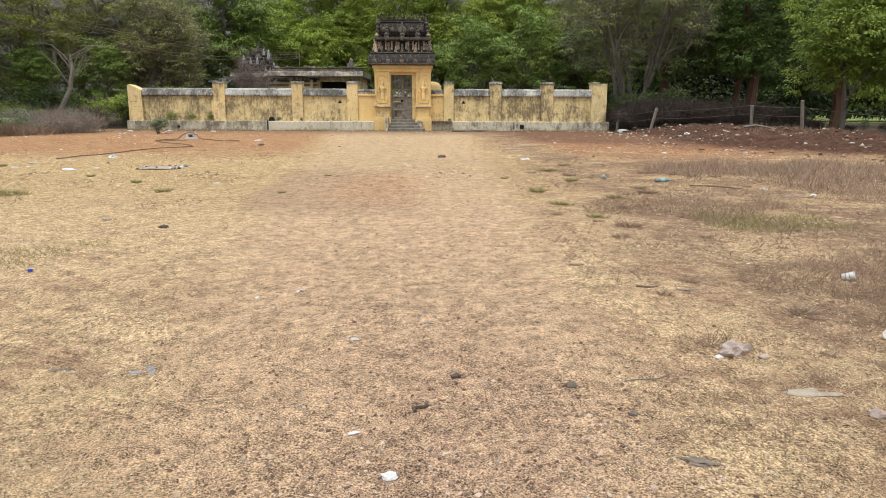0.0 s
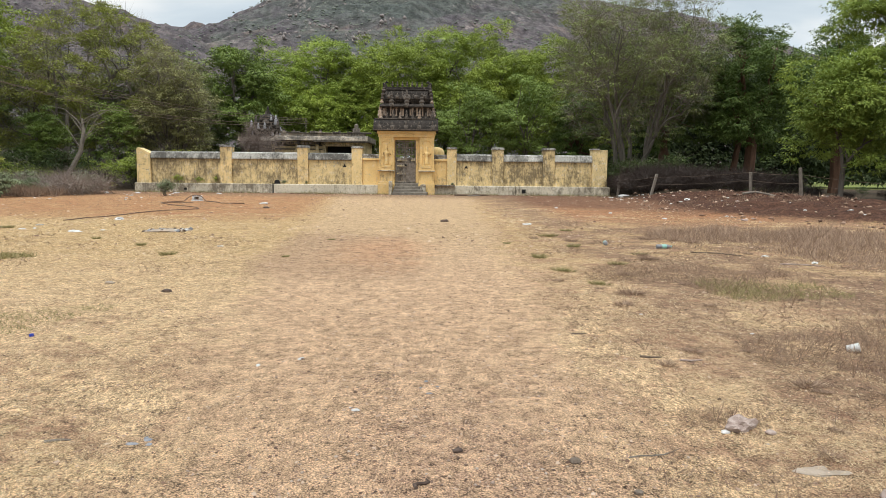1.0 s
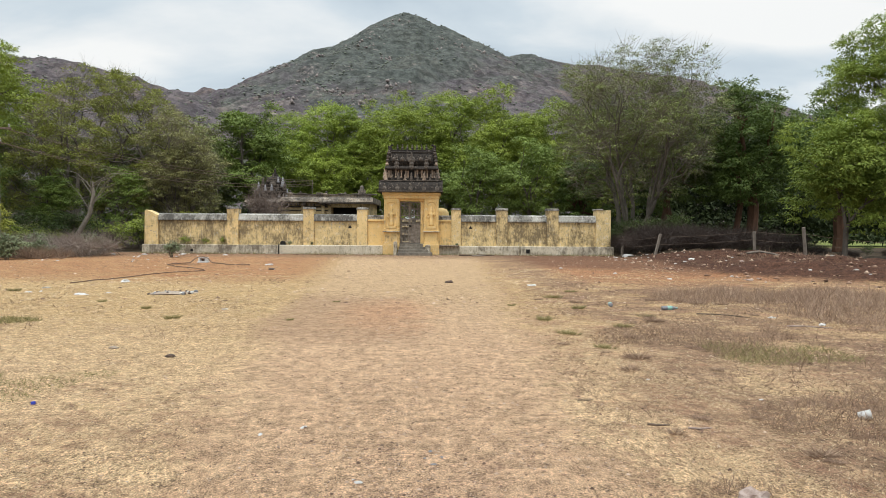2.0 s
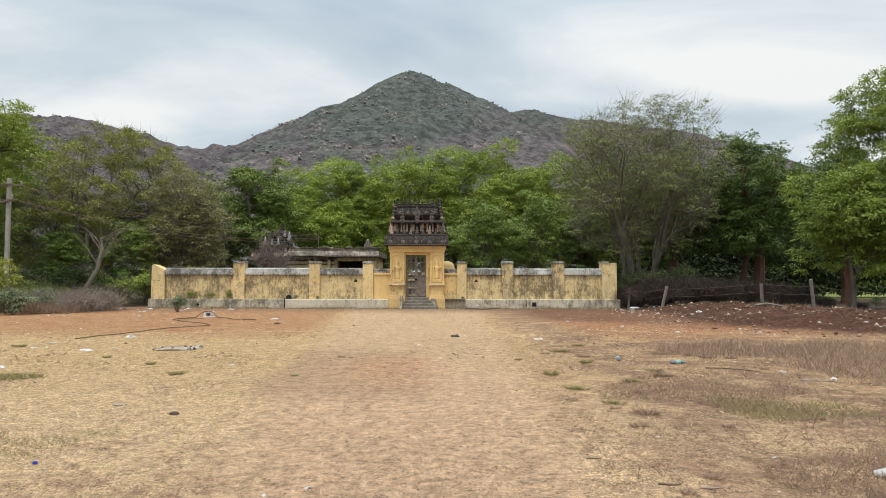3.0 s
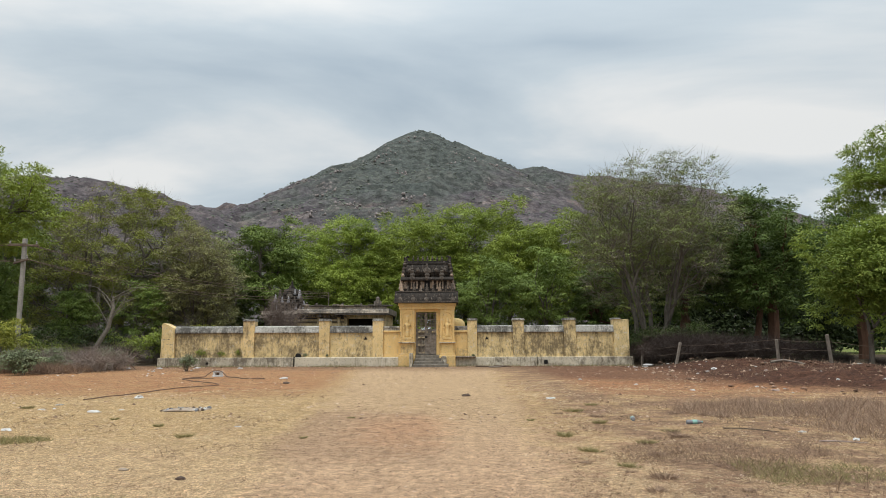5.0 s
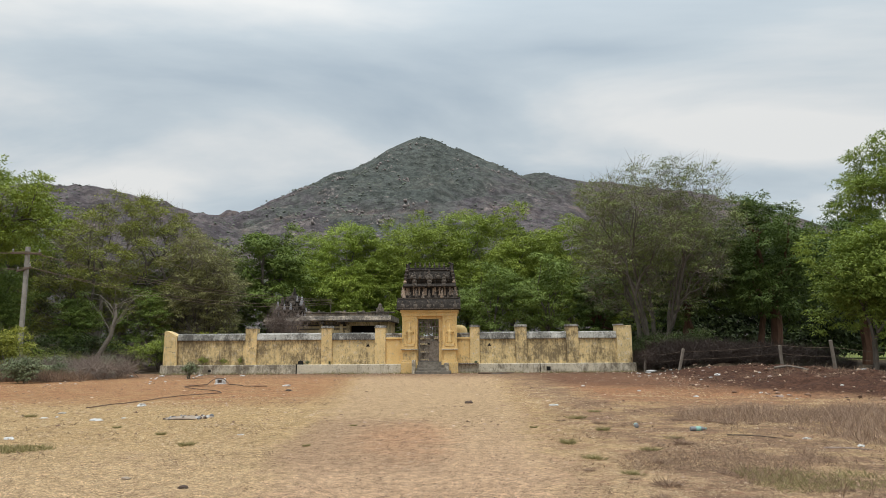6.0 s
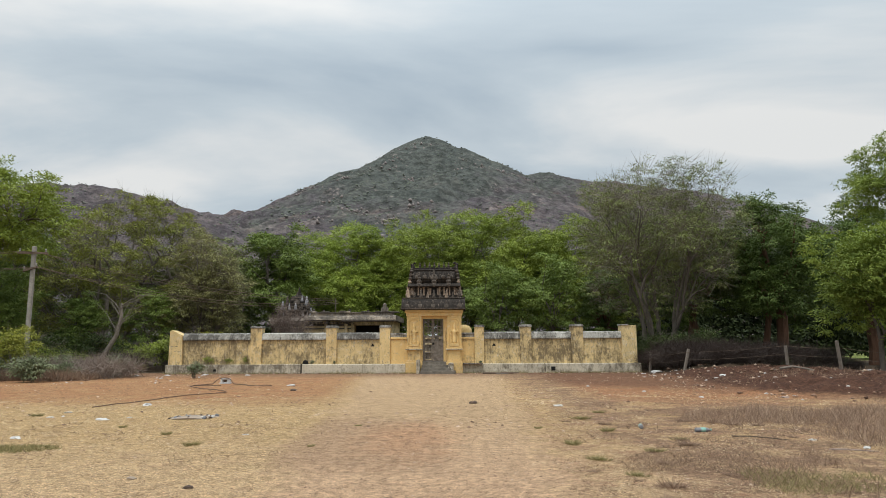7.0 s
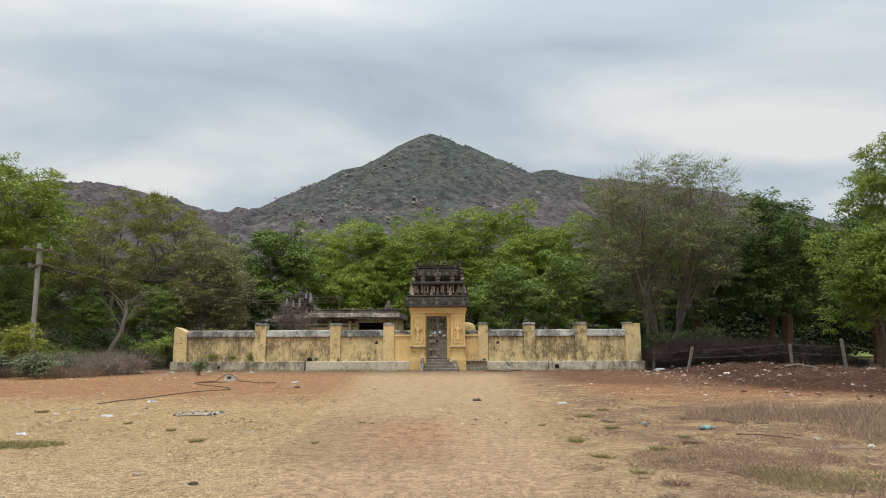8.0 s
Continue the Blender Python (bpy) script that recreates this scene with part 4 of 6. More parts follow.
for z in (5.02, 5.52):
    part("roof_band", boxes((-2.72, -0.38, 33.97 if z < 5.3 else 34.2, 35.2, z, z + 0.06)), DARKSTUCCO, roof)
for x in (-2.48, -2.05, -1.05, -0.62):
    part("roof_boss", dormer(x, 34.04, 5.15, 0.8), WORNSTUCCO, roof)
part("roof_boss", dormer(-1.55, 34.02, 5.12, 1.35), WORNSTUCCO, roof)
part("ridge_beam", boxes((-2.70, -0.40, 34.45, 34.85, 5.63, 5.72)), DARKSTUCCO, roof)
for i in range(7):
    bm = lathe([(0.05, 0), (0.03, 0.03), (0.075, 0.09), (0.07, 0.13), (0.02, 0.18), (0.04, 0.22), (0.010, 0.31)], 8, (-2.35 + i * 0.265, 34.65, 5.72))
    part("finial", bm, WORNSTUCCO, roof, smooth=True)
for s in (-1, 1):
    x = -1.55 + s * 1.13
    bm = tube([(x, 34.65, 4.85), (x + s * 0.10, 34.65, 5.3), (x + s * 0.04, 34.65, 5.7), (x + s * 0.10, 34.65, 5.92), (x - s * 0.03, 34.65, 6.0), (x - s * 0.10, 34.65, 5.93)], [0.2, 0.17, 0.13, 0.10, 0.07, 0.03], 7)
    part("gable_horn", bm, DARKSTUCCO, roof)
    for j in range(4):
        bm = lathe([(0.09, 0), (0.11, 0.07), (0.05, 0.14), (0.07, 0.19), (0.01, 0.25)], 7, (x + s * (0.20 - 0.03 * j), 34.1, 4.82 + 0.20 * j))
        part("gable_boss", bm, PEACH if j == 0 else WORNSTUCCO, roof)


# old stone porch just inside the gate
porch = thing("inner_porch", "dark old stone porch seen through the gate", "porch")
part("back_wall", boxes((-3.0, 0.0, 41.0, 41.3, -0.1, 2.05)), HALLROOF, porch)
for z in (0.5, 1.0, 1.5, 1.85):
    part("ledge", boxes((-2.98, -0.02, 40.9, 41.0, z, z + 0.09)), HALLWALL, porch)
for x in (-2.6, -1.75, -0.9):
    part("pillar", boxes((x, x + 0.22, 39.9, 40.12, -0.1, 1.95), (x - 0.06, x + 0.28, 39.84, 40.18, 1.95, 2.08)), STEPSTONE, porch)


# iron gate leaves
def gate_leaf(x0, x1, y):
    leaf = part("gate_leaf", boxes((x0, x0 + 0.05, y, y + 0.04, 0.62, 2.86), (x1 - 0.05, x1, y, y + 0.04, 0.62, 2.86), bevel=0.004), RUST, gate, "grey iron grille gate leaf")
    for z in (0.64, 1.05, 1.62, 2.10, 2.45, 2.80):
        part("rail", boxes((x0 + 0.05, x1 - 0.05, y + 0.005, y + 0.035, z, z + 0.045), bevel=0.004), RUST, leaf)
    n = 6
    for i in range(n):
        x = x0 + 0.05 + (x1 - x0 - 0.1) * (i + 0.5) / n
        part("bar", boxes((x - 0.011, x + 0.011, y + 0.01, y + 0.03, 0.66, 2.80), bevel=0.003), RUST, leaf)
    for i in range(3):
        x = x0 + 0.08 + (x1 - x0 - 0.16) * (i + 0.5) / 3
        part("scroll", tube([(x + 0.06 * math.cos(t * 0.7), y - 0.005, 2.28 + 0.09 * math.sin(t * 0.7)) for t in range(10)], 0.012, 4), RUST, leaf)
    return leaf


gate_leaf(-2.15, -1.62, 34.0)
right_leaf = gate_leaf(-1.60, -1.06, 34.0)
part("sheet_panel", boxes((-1.55, -1.11, 34.012, 34.028, 0.66, 1.64), bevel=0.002), RUST, right_leaf, "dull grey sheet-iron panel")
part("lock", boxes((-1.66, -1.54, 33.95, 34.0, 1.50, 1.60)), VOID, right_leaf)

steps = thing("entrance_steps", "worn grey granite steps up to the gate", "steps")
for i in range(4):
    part("step", boxes((-2.24 + 0.03 * i, -0.55 - 0.09 * i + (0.15 if i == 0 else 0), 32.75 + 0.28 * i, 33.69, -0.1 if i == 0 else 0.15 * i - 0.02, 0.15 * (i + 1)), bevel=0.018), STEPSTONE, steps)
part("side_slab", boxes((-2.44, -2.27, 32.95, 33.50, -0.1, 0.72), bevel=0.03), PLINTH, steps, "leaning pale stone slab")
part("side_slab", boxes((-0.78, -0.50, 33.05, 33.50, -0.1, 0.55), bevel=0.05), PLINTH, steps, "broken stone side block")

# ---------------------------------------------------------------- shrine and hall in the court
hall = thing("temple_hall", "low flat-roofed temple hall with weathered eaves", "temple")
part("wall", boxes((-12.9, -7.6, 44.3, 50, -0.1, 3.2)), HALLWALL, hall)
part("wall", boxes((-5.55, -4.9, 44.3, 50, -0.1, 3.2)), HALLWALL, hall)
# black panel added behind the opening to stand for its dark inside
part("opening_shade_panel", boxes((-7.6, -5.55, 45.6, 45.8, -0.1, 3.2)), VOID, hall)
part("lintel", boxes((-7.6, -5.55, 44.25, 44.7, 2.86, 3.2)), HALLWALL, hall)
part("eave", extrude_x([(44.3, 3.18), (43.7, 3.16), (43.6, 3.22), (43.75, 3.40), (44.0, 3.52), (44.3, 3.55), (50, 3.55), (50, 3.18)], -10.9, -4.6), HALLROOF, hall, "stained grey eave")
part("eave", extrude_x([(44.3, 3.12), (43.85, 3.10), (43.78, 3.16), (44.0, 3.36), (44.3, 3.40), (50, 3.40), (50, 3.12)], -13.4, -10.91), HALLROOF, hall, "stained grey eave")
part("parapet", boxes((-10.6, -4.8, 44.35, 44.6, 3.55, 3.72)), HALLROOF, hall)
for i in range(22):
    part("bracket", boxes((-13.2 + i * 0.26, -13.08 + i * 0.26, 43.88, 44.3, 2.98, 3.10), bevel=0.006), PEACH, hall)
for x in (-12.8, -11.2, -9.6, -8.2, -7.72):
    part("pilaster", boxes((x, x + 0.22, 44.16, 44.3, -0.1, 3.0)), HALLWALL, hall)
# uneven capping stones, a string course and a sagging slab over the opening
rs = random.Random(12)
x = -10.7
while x < -5.0:
    w = rs.uniform(0.3, 0.75)
    part("capping_stone", boxes((x, x + w - 0.02, 44.30 - rs.uniform(0, 0.06), 44.66, 3.72, 3.76 + rs.uniform(0, 0.14)), bevel=0.02), HALLROOF if rs.random() < 0.6 else WORNSTUCCO, hall)
    x += w
part("string_course", boxes((-12.95, -7.62, 44.18, 44.30, 2.84, 2.95), (-12.95, -7.62, 44.22, 44.30, 2.60, 2.68)), WORNSTUCCO, hall)
part("roof_slab", boxes((-8.3, -4.5, 43.45, 44.0, 3.10, 3.17)), WORNSTUCCO, hall, "projecting worn stone slab")
for x in (-9.4, -8.05):
    part("bracket_stone", boxes((x, x + 0.2, 43.7, 44.3, 2.95, 3.16), bevel=0.03), WORNSTUCCO, hall)
for x, h in ((-10.4, 0.28), (-9.7, 0.2), (-7.9, 0.22), (-6.6, 0.18)):
    bm = lathe([(0.10, 0), (0.13, h * 0.3), (0.07, h * 0.6), (0.09, h * 0.8), (0.02, h)], 8, (x, 44.45, 3.75))
    part("roof_knob", bm, WORNSTUCCO, hall)
bm = lathe([(0.30, 0), (0.36, 0.15), (0.25, 0.3), (0.28, 0.5), (0.12, 0.6), (0.16, 0.72), (0.04, 0.85)], 8, (-5.45, 44.6, 3.55), squash=0.6)
part("roof_statue", bm, HALLROOF, hall, "plain grey rooftop statue", smooth=True)
part("wire_rod", tube([(-8.9, 44.5, 3.5), (-8.88, 44.5, 4.75)], 0.025, 5), RUST, hall)

shrine = thing("shrine_tower", "small dark stucco shrine tower with figures", "temple tower")
SX, SY = -11.88, 46.2
PALE = stone("bleached_stucco", (0.22, 0.21, 0.22), (0.40, 0.39, 0.40), (0.06, 0.055, 0.058), 6.0, 0.6)
for z0, z1, w in ((2.9, 3.45, 1.12), (3.52, 3.92, 0.98), (4.0, 4.22, 0.70)):
    part("storey", boxes((SX - w, SX + w, SY - w, SY + w, z0, z1)), DARKSTUCCO, shrine)
    part("cornice", boxes((SX - w - 0.14, SX + w + 0.14, SY - w - 0.14, SY + w + 0.14, z1, z1 + 0.05), (SX - w - 0.06, SX + w + 0.06, SY - w - 0.06, SY + w + 0.06, z1 + 0.05, z1 + 0.10)), WORNSTUCCO, shrine)
    n = 7 if w > 0.9 else 5
    for i in range(n):
        x = SX - w + 2 * w * (i + 0.5) / n
        bm = lathe([(0.05, 0), (0.05, 0.05), (0.035, 0.07), (0.035, (z1 - z0) * 0.8), (0.06, (z1 - z0) * 0.9)], 7, (x, SY - w - 0.03, z0))
        part("colonnette", bm, PALE if i % 3 == 0 else WORNSTUCCO, shrine)
bm = lathe([(0.60, 0), (0.72, 0.10), (0.66, 0.16), (0.70, 0.34), (0.62, 0.56), (0.42, 0.76), (0.20, 0.88), (0.24, 0.93), (0.10, 0.99), (0.13, 1.06), (0.06, 1.13), (0.09, 1.20), (0.02, 1.42)], 16, (SX, SY, 4.28))
part("dome", bm, DARKSTUCCO, shrine, "blackened bell-shaped dome with a finial", smooth=True)
bm = dormer(SX, SY - 0.66, 4.52, 1.5)
part("dormer", bm, WORNSTUCCO, shrine, "worn horseshoe gable")
for i, (dx, z, q) in enumerate([(-1.10, 3.55, 0.95), (1.10, 3.55, 0.95), (-0.55, 3.55, 0.7), (0.55, 3.55, 0.7), (0.0, 3.55, 0.8), (-0.92, 4.02, 1.0), (0.92, 4.02, 1.0), (-0.45, 4.02, 0.75), (0.45, 4.02, 0.75),
                               (0.0, 4.02, 0.8), (-0.70, 4.32, 1.1), (0.70, 4.32, 1.1), (-0.36, 4.62, 0.7), (0.36, 4.62, 0.7), (0.0, 4.86, 0.7)]):
    bm = lathe([(0.13 * q, 0), (0.16 * q, 0.12 * q), (0.09 * q, 0.24 * q), (0.12 * q, 0.36 * q), (0.05 * q, 0.42 * q), (0.075 * q, 0.50 * q), (0.02 * q, 0.62 * q)], 8, (SX + dx, SY - (1.0 if z < 4.3 else 0.62), z))
    part("statue", bm, PALE if i % 2 else WORNSTUCCO, shrine, smooth=True)
bm = lathe([(0.52, -2.6), (0.52, 0), (0.49, 0.20), (0.36, 0.36), (0.15, 0.43)], 14, (0.0, 36.2, 2.18))
dome = part("small_dome", bm, YELLOW, None, "small pale yellow plaster dome in the court", smooth=True)
tagged(dome, "small pale yellow plaster dome standing in the court", "shrine dome")


# ---------------------------------------------------------------- grove behind the compound
def neem(leaf, seed, h, r, lobes, leaves, label, clear=1.0, lobe_r=1.3, wood=None, **kw):
    return tree("neem_tree", label, leaf, wood or BARK, seed, h, r, clear, lobes, lobe_r, leaves, **kw)


GROVE = "neem trees behind the compound"
t1 = tagged(plant_at(neem(NEEM, 11, 14.0, 4.9, 70, 60000, "dense leafy green neem tree with a billowing crown", spray=0.46, size=(0.20, 0.082), flat=0.7), -2.4, 57.5), group=GROVE)
t2 = tagged(plant_at(neem(NEEM_LIGHT, 12, 13.4, 4.8, 66, 57000, "light green neem tree in fresh leaf", spray=0.46, size=(0.20, 0.082), flat=0.7), -9.6, 58), group=GROVE)
t3 = tagged(plant_at(neem(NEEM_MID, 13, 12.8, 3.8, 56, 35000, "dark green leafy tree with a tall crown", spray=0.44, size=(0.23, 0.10)), -15.6, 53), group=GROVE)
t4 = tagged(plant_at(neem(NEEM_LIGHT, 14, 8.6, 3.2, 34, 17000, "young light green neem tree with a rounded crown", 0.5, 0.95, spray=0.36, size=(0.17, 0.075), trunk_r=0.13), -4.6, 55.8), group=GROVE)
t5 = tagged(plant_at(neem(NEEM_MID, 15, 8.4, 3.1, 34, 17000, "green leafy understorey tree behind the wall", 0.5, 0.95, spray=0.36, size=(0.17, 0.075), trunk_r=0.13), 2.6, 48.5), group=GROVE)
for src, x, y, turn, s in ((t1, 5.2, 57.5, 120, 1.0), (t2, 1.3, 59, 40, 1.06), (t1, 9.5, 57, 250, 0.98), (t1, -6.2, 60, 300, 1.02),
                           (t5, 6.6, 47.5, 20, 1.06), (t4, -8.6, 55.6, 260, 1.0), (t1, 14.5, 58, 33, 0.95),
                           (t5, -0.8, 55, 140, 0.95), (t3, -20, 58, 210, 0.8), (t3, 8.0, 61, 290, 0.98), (t2, -13.4, 61, 50, 0.92)):
    tagged(again(src, x, y, turn, s), group=GROVE)

# ---------------------------------------------------------------- trees at the sides
big = tree("thorn_tree", "large spreading half-bare olive thorn tree with several stems", OLIVE, BARK, 31, 12.9, 6.3, 2.4, 170, 0.95, 66000, (0.14, 0.048), 18000, 1.0, 0.26, (0.2, 0), 5, 0.9, low=0.3, reach=0.45, spray=0.30, per=26)
plant_at(big, 11.7, 38.5)
rt = neem(NEEM_DARK, 32, 12.0, 4.3, 60, 50000, "tall dark green tree with a red-brown trunk", 1.8, 1.2, BARK_RED, trunk_r=0.30, size=(0.19, 0.08), spray=0.4)
plant_at(rt, 20.0, 41.0)
rf = neem(NEEM_DARK, 35, 12.0, 4.2, 50, 22000, "dark green tree in the shade of the grove", 1.6, 1.15, BARK_RED, trunk_r=0.26, size=(0.27, 0.11), spray=0.45)
plant_at(rf, 15.6, 44.5)
again(rf, 10.4, 47.5, 140, 0.66)
again(rt, 27.5, 44, 70, 1.05)
again(rf, 23.5, 50, 120, 1.0)
again(rf, 18.5, 52, 220, 1.0)
nr = neem(NEEM_BRIGHT, 33, 12.0, 6.0, 130, 125000, "bright green neem tree overhanging the earth bank", 0.8, 0.95, size=(0.14, 0.058), trunk_r=0.16, low=0.2, spray=0.34, reach=0.45, flat=0.55)
plant_at(nr, 21.4, 26.6)
ns = neem(NEEM_BRIGHT, 36, 6.9, 3.1, 46, 44000, "low bright green neem beside the larger one", 0.9, 0.95, size=(0.14, 0.058), trunk_r=0.09, low=0.2, spray=0.34, reach=0.4, flat=0.6)
plant_at(ns, 17.1, 26.0)

lb = tree("rain_tree", "wide bare-branched umbrella tree with a thin green top", YELLOWOLIVE, BARK, 41, 13.0, 7.2, 3.0, 380, 0.45, 76000, (0.17, 0.07), 22000, 0.9, 0.34, (1.0, 0), 4, 0.55, reach=0.72, dome=True, spray=0.42, per=30, droop=0.1)
plant_at(lb, -25.0, 46)
lo = tree("thorn_tree", "dry olive-brown bushy tree behind the wall", PALEOLIVE, BARK, 42, 9.9, 3.4, 0.6, 100, 0.85, 44000, (0.165, 0.06), 12000, 0.75, 0.26, (0, 0), 4, 0.9, low=0.6, reach=0.35, spray=0.26, per=24)
plant_at(lo, -17.2, 43)
nl = neem(NEEM, 43, 13.6, 6.2, 90, 64000, "leafy green tree overhanging the edge of the clearing", 4.6, 1.05, size=(0.17, 0.07), trunk_r=0.28, spray=0.40, reach=0.5, flat=0.5)
plant_at(nl, -27.4, 33.5)
lk = tree("thorn_tree", "dull olive tree standing behind the bare one", OLIVE, BARK, 44, 11.0, 3.9, 0.8, 60, 1.1, 15000, (0.26, 0.10), 5000, 0.9, 0.22, (0, 0), 3, 0.9, low=0.5, reach=0.35, spray=0.4, per=30)
plant_at(lk, -24.2, 52.5)
for src, x, y, turn, s in ((lk, -29.0, 51, 200, 0.98), (lk, -20.2, 51, 310, 1.0), (t3, -31, 44, 15, 0.9), (t5, -28.5, 38, 75, 0.86), (t3, -23.5, 38.5, 310, 0.40), (t3, -26.5, 35.5, 222, 0.45), (t5, -20.4, 41, 12, 0.68)):
    again(src, x, y, turn, s)


# ---------------------------------------------------------------- undergrowth
def shrub(label, leaf, seed, h, r, leaves, twigs, size=(0.11, 0.05), twig_mat=None):
    return tree("shrub", label, leaf, BARK, seed, h, r, 0.06, 16, r * 0.45, leaves, size, twigs, 0.42 * h ** 0.5, 0.03, (0, 0), 4, 0.8, low=0.2, category="shrub", twig_mat=twig_mat, reach=0.1, twig_w=0.011, spray=0.22, per=20)


# brown twigs, base colour lowered to stand for the tree shadow over the thicket
DRYTWIG_SHADED = foliage("brown_brushwood", (0.030, 0.020, 0.016), (0.046, 0.031, 0.025), (0.08, 0.057, 0.044), 0.0)
GREYTWIG = foliage("grey_brown_brushwood", (0.19, 0.145, 0.12), (0.27, 0.21, 0.17), (0.36, 0.29, 0.235), 0.0)
# undergrowth green with the shade under the crowns put into its colour
DEEP = foliage("shaded_undergrowth_leaves", (0.034, 0.052, 0.016), (0.068, 0.098, 0.026), (0.12, 0.155, 0.042))
sg = plant_at(shrub("leafy shrub under the trees, its green darkened for shade", DEEP, 51, 2.4, 1.5, 2600, 200), -25.5, 33)
sn = plant_at(shrub("green leafy shrub with thin stems", NEEM, 52, 2.0, 1.3, 2400, 200), -22.8, 33.5)
sy = plant_at(shrub("yellow-green leafy shrub at the foot of the pole", YELLOWGREEN, 53, 2.7, 1.15, 5200, 200), -21.2, 29.0)
sb = plant_at(shrub("grey-green wild shrub on the clearing's edge", GREYGREEN, 54, 1.15, 0.9, 3600, 700), -18.4, 26.2)
br = plant_at(tree("shrub", "tangle of leafless brown brushwood, darkened for tree shade", DRYTWIG_SHADED, BARK, 55, 1.3, 1.9, 0.05, 18, 0.48, 0, (0.1, 0.05), 3400, 0.5, 0.025, (0, 0), 5, 0.8, low=0.2, category="shrub", twig_mat=DRYTWIG_SHADED, reach=0.45, twig_w=0.010, twig_wild=1.2), -17.2, 31.5)
bl = plant_at(tree("shrub", "tangle of pale leafless brushwood", DRYTWIG_SHADED, BARK, 56, 0.85, 2.0, 0.05, 18, 0.42, 0, (0.1, 0.05), 1700, 0.55, 0.025, (0, 0), 5, 0.8, low=0.2, category="shrub", twig_mat=GREYTWIG, reach=0.4, twig_w=0.010, twig_wild=1.0), -18.6, 30.4)
rng = np.random.default_rng(5)
for i in range(22):
    src = (sn, sn, sg, sn)[i % 4]
    again(src, -18 - 9.5 * rng.random(), 33 + 6 * rng.random(), rng.uniform(0, 360), rng.uniform(0.7, 1.35))
for i in range(22):
    again((bl, bl, sb)[i % 3], -16.6 - 9.5 * rng.random(), 28 + 4.5 * rng.random(), rng.uniform(0, 360), rng.uniform(0.6, 1.1))
for i in range(30):
    t = rng.random() ** 1.3
    again(br, 10.3 + 12 * t + rng.normal(0, 0.3), 31.5 - 7.0 * t + rng.uniform(0, 3.5), rng.uniform(0, 360), rng.uniform(0.6, 1.15) * (1 - 0.5 * t))
for i in range(20):
    again((sg, sg)[i % 2], 10.6 + 4.5 * rng.random(), 34.5 + 8 * rng.random(), rng.uniform(0, 360), rng.uniform(0.7, 1.3))
for i in range(16):
    again(sg, 12.5 + 13 * rng.random(), 35 + 9 * rng.random(), rng.uniform(0, 360), rng.uniform(0.28, 0.40))
for i in range(12):
    again((sg, sn)[i % 2], -17 + 30 * rng.random(), 56 + 2 * rng.random(), rng.uniform(0, 360), rng.uniform(0.9, 1.6))
again(sy, -15.0, 38.0, 60, 1.0)
wb = plant_at(shrub("sparse pale grey-green bush on the red earth", GREYGREEN, 58, 0.85, 0.5, 1500, 200, (0.08, 0.035)), -12.4, 28.7)
for x, s, h in ((-13.71, 0.62, 0), (-12.60, 0.5, 40), (-11.70, 0.6, 80), (-8.1, 0.3, 10), (-6.9, 0.26, 77), (0.9, 0.22, 20)):
    c = copy_thing(sn if x < -9 else wb, pose(x, 33.84, 0.47, 0, 0, h))
    c.scale = (s * 0.52, s * 0.20, s * 0.44) if x < -9 else (s, s * 0.6, s)
    tagged(c, "small green bush growing on the wall's plinth", "shrub")
again(sb, -19.6, 27.6, 200, 1.0)
again(sb, -20.8, 26.4, 310, 1.15)


# ---------------------------------------------------------------- far woods that close the view
rng = np.random.default_rng(61)
# leaf colours taken far down to stand for the woods' deep shade
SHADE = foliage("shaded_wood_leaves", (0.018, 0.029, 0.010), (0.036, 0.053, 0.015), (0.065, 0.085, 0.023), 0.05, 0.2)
n = 52000
x = rng.uniform(-130, 130, n)
y = 76 + 14 * rng.random(n) + 0.0008 * x * x
top = 7.5 + 4.5 * lattice(x, y, 62, 9.0) + 2.0 * lattice(x, y, 63, 3.0)
z = top * rng.random(n) ** 0.7
c = np.stack([x, y - 2.5 * lattice(x * 1.0, z * 2.0, 64, 4.0), z], 1)
ax = unit(rng.normal(size=(n, 3)) + (0, -0.3, -0.2))
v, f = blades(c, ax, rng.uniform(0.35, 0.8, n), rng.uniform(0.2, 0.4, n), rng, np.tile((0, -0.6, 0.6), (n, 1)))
tagged(new("far_woods", quick_mesh("far_woods", v, f, SHADE)), "woods at the foot of the hill, green darkened for shade", "woods", kind="stuff")
# second leaf screen, added to fill bright gaps behind the right-hand trees
n = 60000
x = rng.uniform(13, 60, n)
y = 60 + 6 * rng.random(n)
z = 0.55 + 8.0 * rng.random(n)
c = np.stack([x, y - 2.0 * lattice(x, z * 2.0, 65, 3.0), z], 1)
ax = unit(rng.normal(size=(n, 3)) + (0, -0.3, -0.2))
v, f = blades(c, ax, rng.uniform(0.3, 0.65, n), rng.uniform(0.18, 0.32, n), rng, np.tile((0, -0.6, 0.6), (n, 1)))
tagged(new("meadow_woods", quick_mesh("meadow_woods", v, f, SHADE)), "added screen of hanging leaves at the meadow's edge, darkened for shade", "woods", kind="stuff")


# ---------------------------------------------------------------- straw, weeds and gravel
def foliage_like(name, a, b, c):
    k = Kit(name)
    col = k.mix(k.rng(k.island, 0.0, 0.5), a, b)
    col = k.mix(k.rng(k.island, 0.5, 1.0), col, c)
    return k.finish(col, 0.8, through=0.2, spec=0.2)


STRAW = foliage_like("dry_straw", (0.32, 0.205, 0.11), (0.60, 0.44, 0.25), (0.86, 0.68, 0.44))
